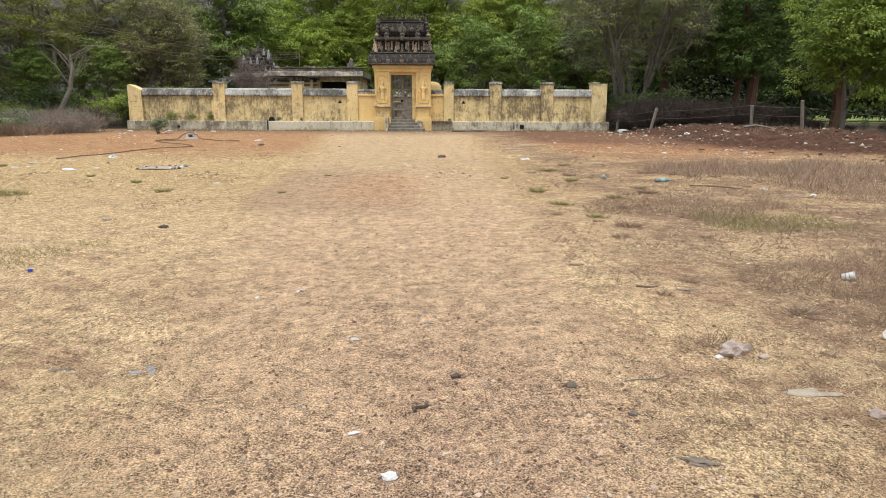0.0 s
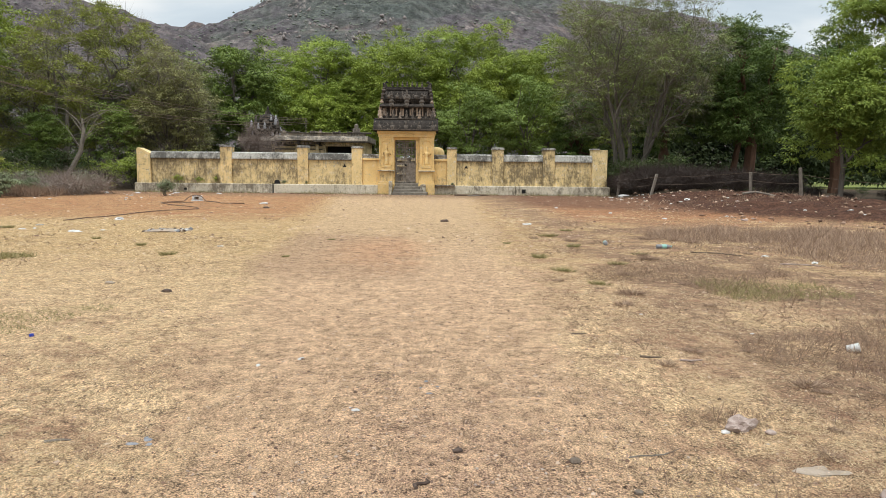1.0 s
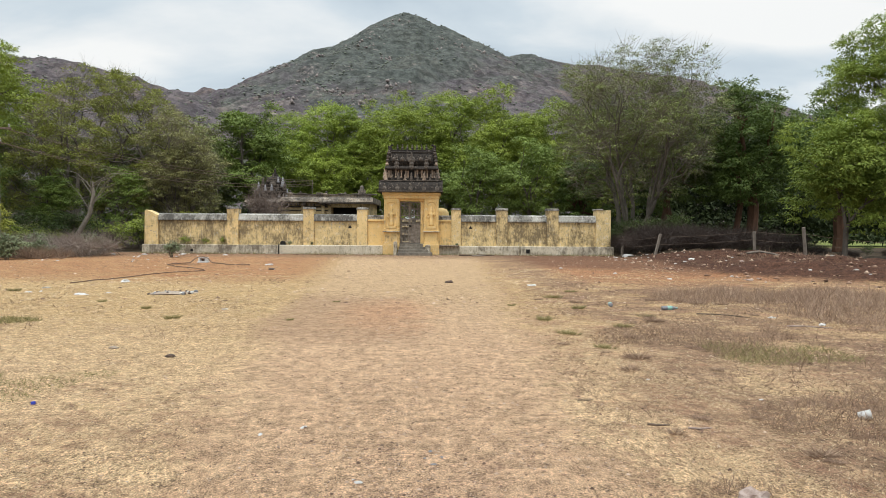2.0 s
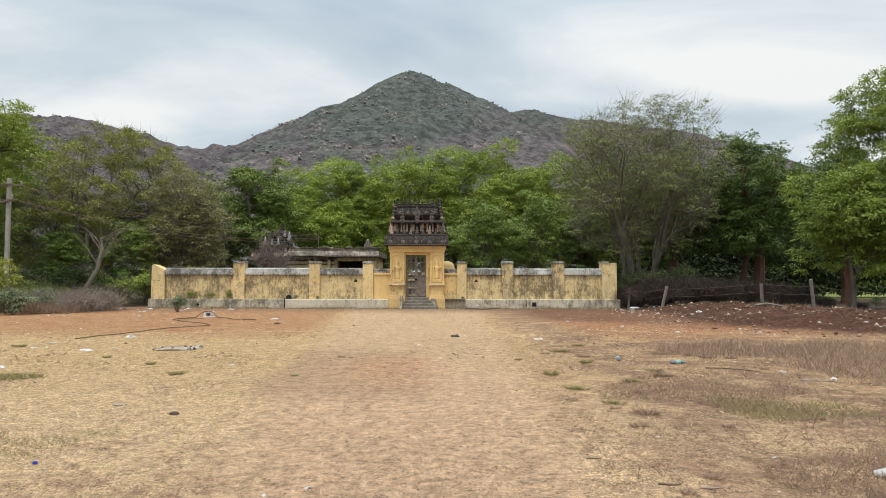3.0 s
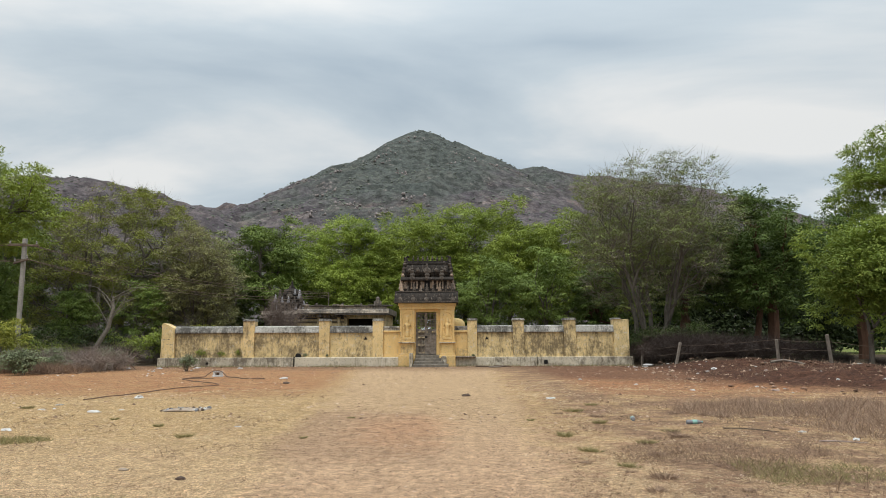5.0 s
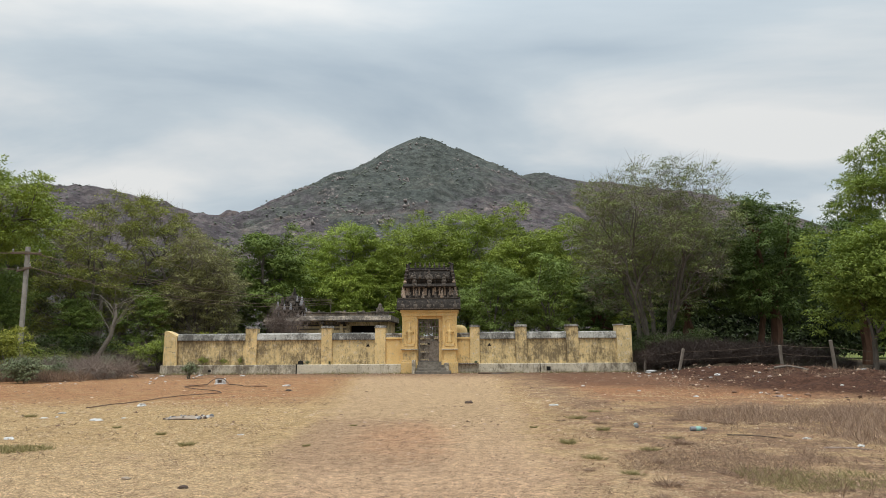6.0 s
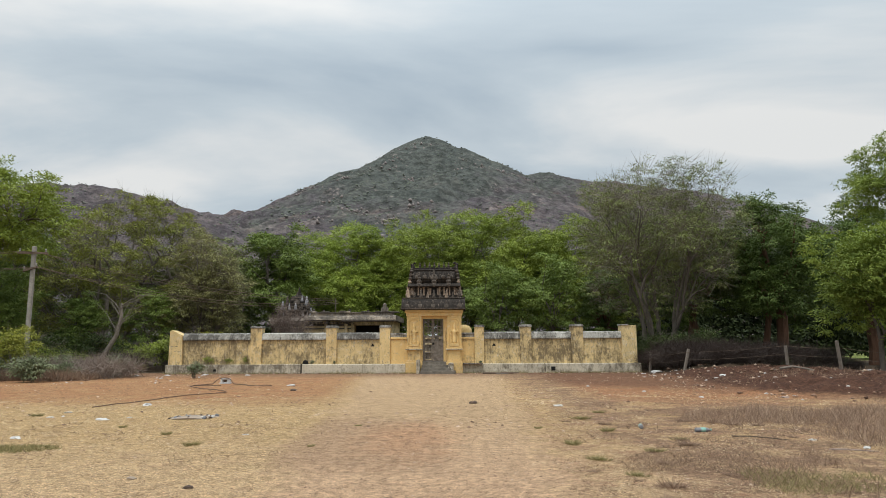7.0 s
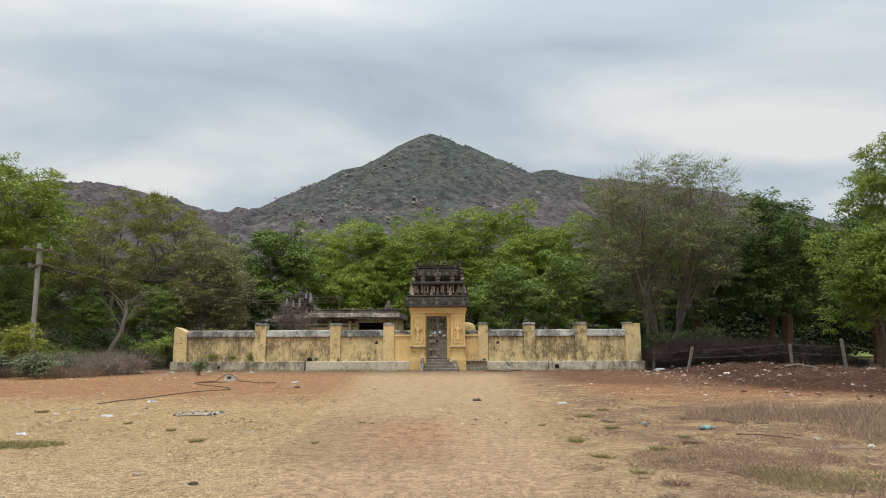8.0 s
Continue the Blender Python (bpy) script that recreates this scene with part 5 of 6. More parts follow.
DRIFT = foliage_like("pinkish_dry_weeds", (0.20, 0.13, 0.092), (0.32, 0.22, 0.155), (0.46, 0.335, 0.235))
WEED = foliage_like("brown_weeds", (0.17, 0.11, 0.08), (0.27, 0.18, 0.125), (0.40, 0.285, 0.19))
WEED_GREEN = foliage_like("dull_green_weeds", (0.17, 0.15, 0.065), (0.27, 0.235, 0.10), (0.40, 0.33, 0.17))
GRAVEL = foliage_like("brown_gravel", (0.11, 0.064, 0.044), (0.28, 0.17, 0.115), (0.62, 0.46, 0.34))


def off_track(x, y):
    left = -1.12 - 0.165 * np.minimum(y, 6.0) - 0.105 * np.maximum(y - 6.0, 0.0)
    return np.maximum(left - x, x - (0.86 + 0.023 * y))


def fan(rng, n, near, far, spread=0.62):
    """Spots on the ground, thinning out with distance from the clearing's open end."""
    d = near * (far / near) ** rng.random(n)
    a = rng.uniform(-spread, spread, n)
    return d * np.sin(a), -2.5 + d * np.cos(a)


def strew(name, label, category, material, x, y, length, width, flat, rng, facing=True):
    n = len(x)
    ang = rng.uniform(0, 6.28, n)
    lift = np.abs(rng.normal(0, flat, n)) + 0.02
    ax = unit(np.stack([np.cos(ang), np.sin(ang), lift], 1))
    c = np.stack([x, y, ground_z(x, y) + 0.003], 1)
    v, f = blades(c, ax, length, width, rng, np.tile((0.0, 0.0, 1.6), (n, 1)) if facing else None)
    ob = new(name, quick_mesh(name, v, f, material))
    return tagged(ob, label, category, kind="stuff")


rng = np.random.default_rng(81)
x, y = fan(rng, 640000, 1.4, 26)
d = np.hypot(x, y + 2.5)
w = off_track(x, y) + (lattice(x, y, 3, 1.1) - 0.5) * 1.5 + (lattice(x, y, 4, 0.3) - 0.5) * 0.9
keep = (sstep(w, -0.1, 0.8) * (0.10 + 0.62 * sstep(lattice(x, y, 6, 0.55) * 0.6 + lattice(x, y, 7, 0.16) * 0.5, 0.38, 0.70)) * (1 - 0.65 * sstep(x, 2.2, 4.5) * sstep(lattice(x, y, 8, 1.4), 0.3, 0.6)) > rng.random(len(x))) & (x < berm_foot(y)) & (y < 12.5 + 7 * lattice(x, y, 9, 2.0) + np.where(x > 0, 4.0, 0.0)) & ~((np.abs(x + 0.95 + 0.07 * y) < 0.95) & (np.abs(y - 8.4) < 2.6))
x, y, d = x[keep], y[keep], d[keep]
k = rng.uniform(0.5, 1.5, len(x))
strew("straw_litter", "pale dry straw lying in drifts on the earth", "straw", STRAW, x, y, (0.013 + 0.0034 * d) * k, (0.0005 + 0.00044 * d) * k, 0.24, rng)

x, y = fan(rng, 70000, 1.4, 18)
w = lattice(x, y, 21, 0.8) + (lattice(x, y, 22, 0.2) - 0.5) * 0.5 + 0.35 * sstep(x, 1.5, 4.0)
keep = (w > 0.74) & (off_track(x, y) > 0.1) & (x < berm_foot(y))
x, y = x[keep], y[keep]
k = rng.uniform(0.4, 1.4, len(x))
strew("weed_stubble", "short brown weed stubble in patches on the earth", "weeds", WEED, x, y, (0.035 + 0.003 * np.hypot(x, y + 2.5)) * k, (0.002 + 0.0005 * np.hypot(x, y + 2.5)) * k, 0.8, rng, False)


def patch(name, label, material, cx, cy, rx, ry, n, height, wide, seed, lean=1.3):
    """A patch of thin standing stems with uneven edges."""
    rng = np.random.default_rng(seed)
    u, v = rng.uniform(-1, 1, (2, n * 2))
    x, y = cx + u * rx, cy + v * ry
    q = np.sqrt(u * u + v * v) + (lattice(x, y, seed, 0.7) - 0.5) * 1.1 + (lattice(x, y, seed + 1, 0.25) - 0.5) * 0.6
    x, y = x[q < 0.85][:n], y[q < 0.85][:n]
    h = height * rng.uniform(0.35, 1.25, len(x)) * (0.55 + 0.8 * lattice(x, y, seed + 2, 0.5))
    return strew(name, label, "weeds", material, x, y, h, wide, lean, rng, False)


patch("dry_weeds", "reddish-brown dry weeds standing in a drift", DRIFT, 7.1, 11.0, 3.1, 2.0, 11000, 0.24, 0.009, 91, 1.6)
patch("dry_weeds", "reddish-brown dry weeds beside the clearing", DRIFT, 7.2, 8.0, 2.2, 1.6, 3600, 0.22, 0.009, 92, 1.6)
patch("dry_weeds", "low brown weeds among litter", WEED, 3.6, 2.2, 1.3, 1.2, 6500, 0.12, 0.0045, 93)
patch("dry_weeds", "low brown weeds at the track's edge", WEED, 3.3, 5.9, 1.4, 1.3, 4800, 0.10, 0.0055, 94)
patch("dry_weeds", "scorched brown weeds behind the masonry lump", WEED, 1.6, 1.02, 0.28, 0.14, 420, 0.07, 0.003, 101)
patch("green_weeds", "dull green low weeds in a patch", WEED_GREEN, 3.75, 4.9, 0.75, 0.65, 1900, 0.10, 0.0060, 95)
patch("green_weeds", "sparse green weeds on straw", WEED_GREEN, -6.6, 7.4, 1.2, 0.4, 1800, 0.10, 0.012, 96)
patch("green_weeds", "small patch of green grass on the straw", WEED_GREEN, -3.7, 3.2, 0.7, 0.8, 1500, 0.06, 0.006, 97)
patch("dry_weeds", "brown weeds on the earth bank", WEED, 13.5, 21.5, 4.5, 2.6, 1800, 0.25, 0.014, 98)
patch("dry_weeds", "brown weeds in front of the thicket", WEED, -20.5, 28.5, 5.0, 1.8, 15000, 0.55, 0.022, 99)

x, y = fan(rng, 66000, 1.3, 14, 0.6)
w = 1 - sstep(np.abs(x - 0.1), 0.3, 1.3 + 0.05 * y)
band = sstep(2.8 - y + (lattice(x, y, 33, 0.5) - 0.5) * 3, 0, 1.5)
keep = (0.22 + w * (0.20 + 0.75 * band * sstep(lattice(x, y, 31, 0.35), 0.3, 0.7))) > rng.random(len(x))
x, y = x[keep], y[keep]
size = (0.0022 + 0.0008 * np.hypot(x, y + 2.5)) * rng.uniform(0.4, 1.4, len(x)) + 0.009 * rng.random(len(x)) ** 9
ob = new("gravel", pebble_mesh("gravel", np.stack([x, y, ground_z(x, y) + size * 0.1], 1), size, GRAVEL, rng, 0.7, True))
tagged(ob, "small brown gravel scattered on the track", "gravel", kind="stuff")
x, y = fan(rng, 2600, 1.4, 7, 0.5)
keep = rng.random(len(x)) < 0.25 + 0.75 * (1 - sstep(np.abs(x - 0.15), 0.2, 0.9)) * sstep(3.2 - y, 0, 2)
x, y = x[keep], y[keep]
size = 0.0035 + 0.009 * rng.random(len(x)) ** 2
ob = new("pebbles", pebble_mesh("pebbles", np.stack([x, y, ground_z(x, y) + size * 0.2], 1), size, foliage_like("mixed_pebbles", (0.13, 0.085, 0.065), (0.27, 0.18, 0.135), (0.58, 0.47, 0.38)), rng, 0.55))
tagged(ob, "dark and pale pebbles on the gravel track", "pebbles", kind="stuff")
x = rng.uniform(-18, 9, 9000)
y = rng.uniform(9, 33.4, 9000)
keep = lattice(x, y, 41, 1.3) + lattice(x, y, 42, 0.4) > 0.85
x, y = x[keep], y[keep]
size = 0.012 + 0.04 * rng.random(len(x)) ** 5
ob = new("stones", pebble_mesh("stones", np.stack([x, y, ground_z(x, y) + size * 0.15], 1), size, GRAVEL, rng, 0.6, True))
tagged(ob, "small stones and clods on the red earth", "stones", kind="stuff")
x = rng.uniform(8, 24, 2600)
y = rng.uniform(9, 33, 2600)
keep = (x > berm_foot(y) - 0.6) & (x < berm_foot(y) + 6)
x, y = x[keep], y[keep]
size = 0.02 + 0.09 * rng.random(len(x)) ** 3
ob = new("rubble", pebble_mesh("rubble", np.stack([x, y, ground_z(x, y) + size * 0.2], 1), size, GRAVEL, rng))
tagged(ob, "clods and stones on the heaped red bank", "rubble", kind="stuff")

x = rng.uniform(-16, 9.3, 5000)
y = 33.68 - 0.55 * rng.random(5000) ** 2
keep = (lattice(x, y * 3, 43, 0.8) > 0.45) & ((x < -2.5) | (x > -0.3))
x, y = x[keep], y[keep]
strew("wall_weeds", "short dusty weeds along the foot of the wall", "weeds", WEED_GREEN, x, y, rng.uniform(0.04, 0.22, len(x)), 0.016, 1.2, rng, False)
x = rng.uniform(-16, 9.3, 1500)
y = 33.7 - 0.9 * rng.random(1500) ** 2
size = 0.012 + 0.07 * rng.random(1500) ** 4
ob = new("wall_rubble", pebble_mesh("wall_rubble", np.stack([x, y, ground_z(x, y) + size * 0.15], 1), size, GRAVEL, rng, 0.6))
tagged(ob, "fallen plaster and stones along the wall's foot", "rubble", kind="stuff")


# ---------------------------------------------------------------- pole, wires, fence
CONCRETE = stone("weathered_concrete", (0.25, 0.23, 0.20), (0.34, 0.31, 0.27), (0.17, 0.155, 0.14), 4.0, 0.3)
WOOD = stone("grey_driftwood", (0.16, 0.135, 0.11), (0.23, 0.195, 0.16), (0.10, 0.08, 0.065), 9.0, 0.5)
DARKWOOD = stone("dark_stick", (0.11, 0.078, 0.056), (0.17, 0.125, 0.092), (0.07, 0.05, 0.036), 12.0, 0.4)
WHITE = stone("dirty_white_plastic", (0.50, 0.48, 0.46), (0.66, 0.65, 0.63), (0.36, 0.32, 0.28), 14.0, 0.2)
HOSE = stone("dusty_black_hose", (0.12, 0.075, 0.052), (0.17, 0.11, 0.078), (0.22, 0.14, 0.10), 6.0, 0.2)
BLUEISH = stone("faded_blue_plastic", (0.17, 0.175, 0.19), (0.26, 0.26, 0.27), (0.36, 0.34, 0.33), 25.0, 0.3)
BLUE = stone("blue_plastic", (0.03, 0.05, 0.35), (0.05, 0.08, 0.45), (0.04, 0.06, 0.40), 20.0, 0.1)
TEAL = stone("teal_label", (0.20, 0.40, 0.34), (0.28, 0.48, 0.42), (0.40, 0.58, 0.52), 20.0, 0.1)
ROCK = stone("pinkish_grey_rock", (0.32, 0.235, 0.20), (0.44, 0.35, 0.30), (0.22, 0.155, 0.125), 14.0, 0.6)
GREYROCK = stone("grey_slate", (0.14, 0.108, 0.082), (0.20, 0.158, 0.122), (0.09, 0.07, 0.054), 14.0, 0.5)
DARKROCK = stone("dark_clod", (0.075, 0.05, 0.04), (0.13, 0.09, 0.07), (0.06, 0.04, 0.03), 20.0, 0.6)
ASH = stone("grey_ash", (0.30, 0.235, 0.175), (0.40, 0.32, 0.245), (0.24, 0.185, 0.14), 12.0, 0.6)


def g(x, y):
    return float(ground_z(x, y))


pole = thing("utility_pole", "grey concrete utility pole with two crossarms", "utility pole", (-21.55, 30.5, 0))
part("shaft", boxes((-0.095, 0.095, -0.08, 0.08, -0.3, 6.5), bevel=0.02), CONCRETE, pole)
for z, w, a in ((6.15, 0.75, 4), (5.35, 0.55, -24)):
    bm = boxes((-w, w, -0.16, -0.10, -0.05, 0.05), bevel=0.008)
    bm.transform(pose(0, 0, z, 0, a * 0.3, a))
    arm = part("crossarm", bm, DARKWOOD, pole, "rusty angle-iron crossarm")
    for s in (-0.85, 0.85):
        bm = lathe([(0.03, 0), (0.05, 0.04), (0.03, 0.08), (0.05, 0.12), (0.02, 0.17)], 8, (s * w, -0.13, 0.05))
        bm.transform(pose(0, 0, z, 0, a * 0.3, a))
        part("insulator", bm, CONCRETE, arm)


def wire(a, b, sag, name="power_line", r=0.012):
    a, b = Vector(a), Vector(b)
    pts = [a.lerp(b, i / 16) - Vector((0, 0, sag * 4 * (i / 16) * (1 - i / 16))) for i in range(17)]
    ob = part(name, tube(pts, r, 4), DARKWOOD)
    return tagged(ob, "thin sagging power line from the pole", "cable", "power lines")


for i, (dz, ex) in enumerate(((6.25, 0.0), (6.2, 0.4), (5.45, 0.8), (5.4, 1.2))):
    wire((-21.5 + 0.12 * i, 30.37, dz), (-8.9 + 0.2 * ex, 44.4, 4.70 - 0.10 * i), 0.55 + 0.1 * i)
    wire((-21.5 + 0.12 * i, 30.37, dz), (-46, 22 + i, dz - 0.3), 0.5)


def post(x, y, h, lean, turn, label="weathered grey stone fence post leaning on the bank"):
    ob = thing("fence_post", label, "fence post", (x, y, g(x, y) - 0.1), "fence posts on the bank")
    bm = boxes((-0.06, 0.06, -0.05, 0.05, 0, h), bevel=0.015)
    bm.transform(pose(0, 0, 0, 0, lean, turn))
    part("shaft", bm, WOOD, ob)
    return ob


post(9.65, 33.2, 1.15, 4, 0)
post(10.25, 29.6, 1.15, 14, 10)
post(13.9, 27.2, 0.95, -3, 20)
post(14.75, 24.6, 1.25, -9, 30)
post(17.6, 23.0, 1.1, 5, 0)
for (x0, y0), (x1, y1) in (((9.65, 33.2), (10.3, 29.6)), ((10.3, 29.6), (13.9, 27.2)), ((13.9, 27.2), (14.7, 24.6)), ((14.7, 24.6), (17.6, 23.0))):
    for h in (0.5, 0.85):
        tagged(wire((x0, y0, g(x0, y0) + h), (x1, y1, g(x1, y1) + h), 0.05, "fence_wire", 0.006), "rusty wire strung between fence posts", "fence wire", "fence wires")

# leaning bare tree at the edge of the thicket
lt = thing("leaning_tree", "small pale leaning tree with bare forked limbs", "tree", (-21.1, 36.2, 0))
bm = bmesh.new()
tube([(0, 0, -0.1), (0.35, 0, 0.9), (1.0, 0.1, 2.1), (1.25, 0.1, 3.2), (1.15, 0.2, 4.0)], [0.16, 0.14, 0.12, 0.10, 0.05], 7, bm)
rng = np.random.default_rng(66)
for i in range(11):
    a = np.array((1.1, 0.1, 2.1)) + (0.2 * rng.random(), 0, 1.8 * rng.random())
    e = a + np.array((rng.uniform(-2.6, 2.4), rng.uniform(-0.8, 0.8), rng.uniform(0.4, 2.6)))
    tube(limb_points(a, e, rng, 0.12, 4), [0.035, 0.026, 0.018, 0.010, 0.004], 4, bm)
part("trunk", bm, stone("pale_bark", (0.17, 0.145, 0.115), (0.25, 0.215, 0.175), (0.12, 0.10, 0.08), 8.0, 0.4), lt)

# dead shrub in front of the shrine, leaning twigs on the hall
bare = tree("shrub", "leafless greyish-pink shrub in front of the shrine", TWIG, BARK, 67, 4.5, 1.75, 0.8, 60, 0.45, 0, (0.1, 0.05), 5200, 0.55, 0.10, (0, 0), 4, 0.8, low=0.4, category="shrub", twig_mat=DEADTWIG, reach=0.45, twig_w=0.016, twig_wild=0.7)
plant_at(bare, -11.4, 42.0)


# ---------------------------------------------------------------- things lying on the ground
def lump(name, label, category, material, x, y, sx, sy, sz, seed, turn=0.0, sub=2, rough=0.16):
    """An uneven stone or clod that sits a little in the earth."""
    rng_ = random.Random(seed)
    bm = bmesh.new()
    bmesh.ops.create_icosphere(bm, subdivisions=sub, radius=1.0)
    off = Vector((rng_.uniform(0, 50), rng_.uniform(0, 50), rng_.uniform(0, 50)))
    for v in bm.verts:
        q = 1 + rough * 2.2 * noise.noise(v.co * 1.3 + off) + rough * noise.noise(v.co * 3.1 + off)
        v.co = Vector((v.co.x * sx * q, v.co.y * sy * q, max(v.co.z, -0.45) * sz * q))
    bm.transform(pose(0, 0, 0, 0, 0, turn))
    ob = part(name, bm, material)
    ob.matrix_basis = pose(x, y, g(x, y) + sz * 0.25)
    return tagged(ob, label, category)


lump("rock", "pinkish-grey broken lump of masonry", "rock", ROCK, 1.58, 0.86, 0.085, 0.05, 0.046, 1, 12, 3, 0.38)
lump("rock", "small pale stone beside the masonry lump", "rock", WHITE, 1.49, 0.82, 0.024, 0.016, 0.012, 2)
lump("rock", "small pale stone beside the masonry lump", "rock", ROCK, 1.71, 0.80, 0.03, 0.022, 0.016, 3)
lump("rock", "flat grey slab of stone in the straw", "rock", GREYROCK, 0.97, -0.26, 0.055, 0.03, 0.010, 4, -25, 3, 0.35)
lump("rock", "small dark stone on the track", "rock", GREYROCK, 0.64, 0.44, 0.028, 0.018, 0.018, 5)
lump("rock", "small dark stone on the track", "rock", GREYROCK, 0.84, 0.14, 0.022, 0.016, 0.014, 6)
lump("rock", "pale chalky stone on the gravel", "rock", WHITE, -0.15, -0.33, 0.030, 0.022, 0.016, 7)
lump("rock", "brown half brick in the weeds", "rock", ROCK, 1.87, 0.13, 0.035, 0.03, 0.03, 8)
lump("rock", "small dark stone on the gravel", "rock", DARKROCK, 0.11, 0.54, 0.026, 0.02, 0.014, 9)
lump("clod", "dark dry dung clod on the straw", "clod", DARKROCK, -2.86, 4.66, 0.055, 0.036, 0.028, 10)
lump("clod", "greyish dry clod on the straw", "clod", ASH, -3.69, 5.13, 0.06, 0.04, 0.02, 11)
lump("clod", "dark clod on the far track", "clod", DARKROCK, 0.25, 14.9, 0.11, 0.08, 0.05, 12)
lump("clod", "dark clod of earth near the wall", "clod", DARKROCK, -5.6, 20.0, 0.12, 0.09, 0.05, 13)
lump("ash_patch", "thin grey spill of old cement on the earth", "ash", ASH, 1.72, 0.36, 0.09, 0.045, 0.004, 14, 10, 3, 0.5)
lump("ash_patch", "faded heap of grey-blue ash and plastic scraps", "ash", ASH, -5.55, 11.5, 0.48, 0.35, 0.03, 15, 0)
rs = random.Random(4)
for i in range(34):
    lump("scrap", "crumpled grey-blue plastic scrap on the ash heap", "plastic scrap", (BLUEISH, DARKROCK, BLUEISH, WHITE, DARKROCK)[i % 5], -5.55 + rs.uniform(-0.42, 0.42), 11.5 + rs.uniform(-0.28, 0.28), rs.uniform(0.02, 0.075), rs.uniform(0.02, 0.05), rs.uniform(0.02, 0.05), 20 + i, rs.uniform(0, 180), 1)
for i, (x, y, sx, sy) in enumerate([(-1.45, 0.66, 0.035, 0.02), (-1.40, 0.71, 0.025, 0.022), (-1.37, 0.65, 0.018, 0.02), (-1.42, 0.74, 0.015, 0.012), (-0.05, 1.6, 0.022, 0.014), (-0.03, 1.38, 0.015, 0.02), (0.02, 1.5, 0.014, 0.012), (-0.08, 1.48, 0.012, 0.01)]):
    lump("scrap", "faded bluish plastic scrap trodden into the earth", "plastic scrap", BLUEISH, x, y, sx, sy, 0.005, 50 + i, 20 * i, 1)
for i, (x, y, s) in enumerate([(-0.43, 1.09, 0.03), (-0.31, 0.0, 0.03), (-0.93, 2.11, 0.035), (-1.19, 1.97, 0.03), (-0.46, 1.12, 0.016), (1.9, 3.6, 0.02), (2.6, 2.9, 0.025)]):
    lump("scrap", "small pale paper scrap on the earth", "paper scrap", WHITE, x, y, s, s * 0.5, 0.008, 70 + i, 33 * i, 1)
for i, (x, y, s) in enumerate([(-7.24, 11.15, 0.17), (-6.93, 11.61, 0.09), (-7.88, 14.41, 0.28), (-7.25, 8.5, 0.16), (-8.65, 11.7, 0.11), (-8.8, 12.6, 0.12), (-8.5, 11.9, 0.08), (2.24, 13.9, 0.16), (-3.6, 8.8, 0.07), (-13.2, 32.2, 0.25), (-16.4, 31.4, 0.3),
                                (-15.0, 31.8, 0.2), (-6.4, 22.8, 0.2), (10.15, 24.6, 0.32), (15.3, 23.8, 0.42), (9.75, 32.4, 0.35), (9.4, 31.6, 0.22), (10.9, 22.6, 0.14), (-17.3, 29.2, 0.25), (-10.8, 31.5, 0.2), (4.4, 22.0, 0.14), (5.6, 19.0, 0.13), (6.6, 16.8, 0.12), (5.3, 8.2, 0.09), (5.6, 7.3, 0.12)]):
    lump("scrap", "crumpled white plastic scrap on the ground", "plastic scrap", WHITE, x, y, s * 0.72, s * 0.36, max(0.014, s * 0.2), 90 + i, 47 * i, 2, 0.3)
for i in range(52):
    y = rs.uniform(14, 33)
    x = float(berm_foot(np.array(y))) + rs.uniform(-0.8, 4.2)
    s = rs.uniform(0.025, 0.10)
    lump("scrap", "pale litter scrap on the red earth bank", "plastic scrap", WHITE if i % 3 else ROCK, x, y, s, s * 0.6, s * 0.35, 200 + i, 31 * i, 1, 0.3)
for i in range(22):
    x, y = rs.uniform(-22, -11), rs.uniform(24.5, 31)
    s = rs.uniform(0.03, 0.10)
    lump("scrap", "pale litter scrap along the thicket", "plastic scrap", WHITE, x, y, s, s * 0.6, s * 0.35, 300 + i, 31 * i, 1, 0.3)


def stick(x, y, length, r, turn, material, label, bend=0.05):
    c, s = math.cos(radians(turn)), math.sin(radians(turn))
    pts = []
    for i in range(6):
        t = (i / 5 - 0.5) * length
        o = bend * length * math.sin(i * 1.3 + x)
        px, py = x + t * c - o * s, y + t * s + o * c
        pts.append((px, py, g(px, py) + r * 0.8))
    ob = part("stick", tube(pts, [r, r, r * 0.9, r * 0.85, r * 0.7, r * 0.4], 6), material)
    return tagged(ob, label, "stick")


stick(1.18, 2.88, 0.13, 0.006, 5, DARKWOOD, "short dark stick on straw")
stick(1.53, 2.15, 0.15, 0.008, -5, DARKWOOD, "curved strip of dark bark")
stick(1.80, 2.09, 0.17, 0.007, 4, ROCK, "grey dry stick on the straw")
stick(1.05, 0.55, 0.30, 0.004, 22, WOOD, "thin straw-coloured twig on the earth")
stick(-1.83, 0.70, 0.12, 0.007, 12, WOOD, "pale dry twig in the straw")
stick(4.6, 8.4, 0.8, 0.012, -28, DARKWOOD, "dark broken branch by the weeds")
stick(5.3, 7.1, 0.6, 0.012, -14, ROCK, "reddish strip of cloth and bark")
stick(-0.05, 0.22, 0.09, 0.008, 60, DARKROCK, "curled dry brown leaf on the gravel", 0.25)
stick(1.6, 32.6, 1.2, 0.05, 3, DARKWOOD, "dark broken plank below the wall")
stick(2.4, 32.9, 0.9, 0.05, -8, DARKWOOD, "dark broken plank below the wall")
stick(2.0, 32.3, 0.7, 0.04, 20, WOOD, "grey broken plank below the wall")
stick(12.8, 22.8, 2.4, 0.05, -6, WOOD, "long pale branch on the bank")
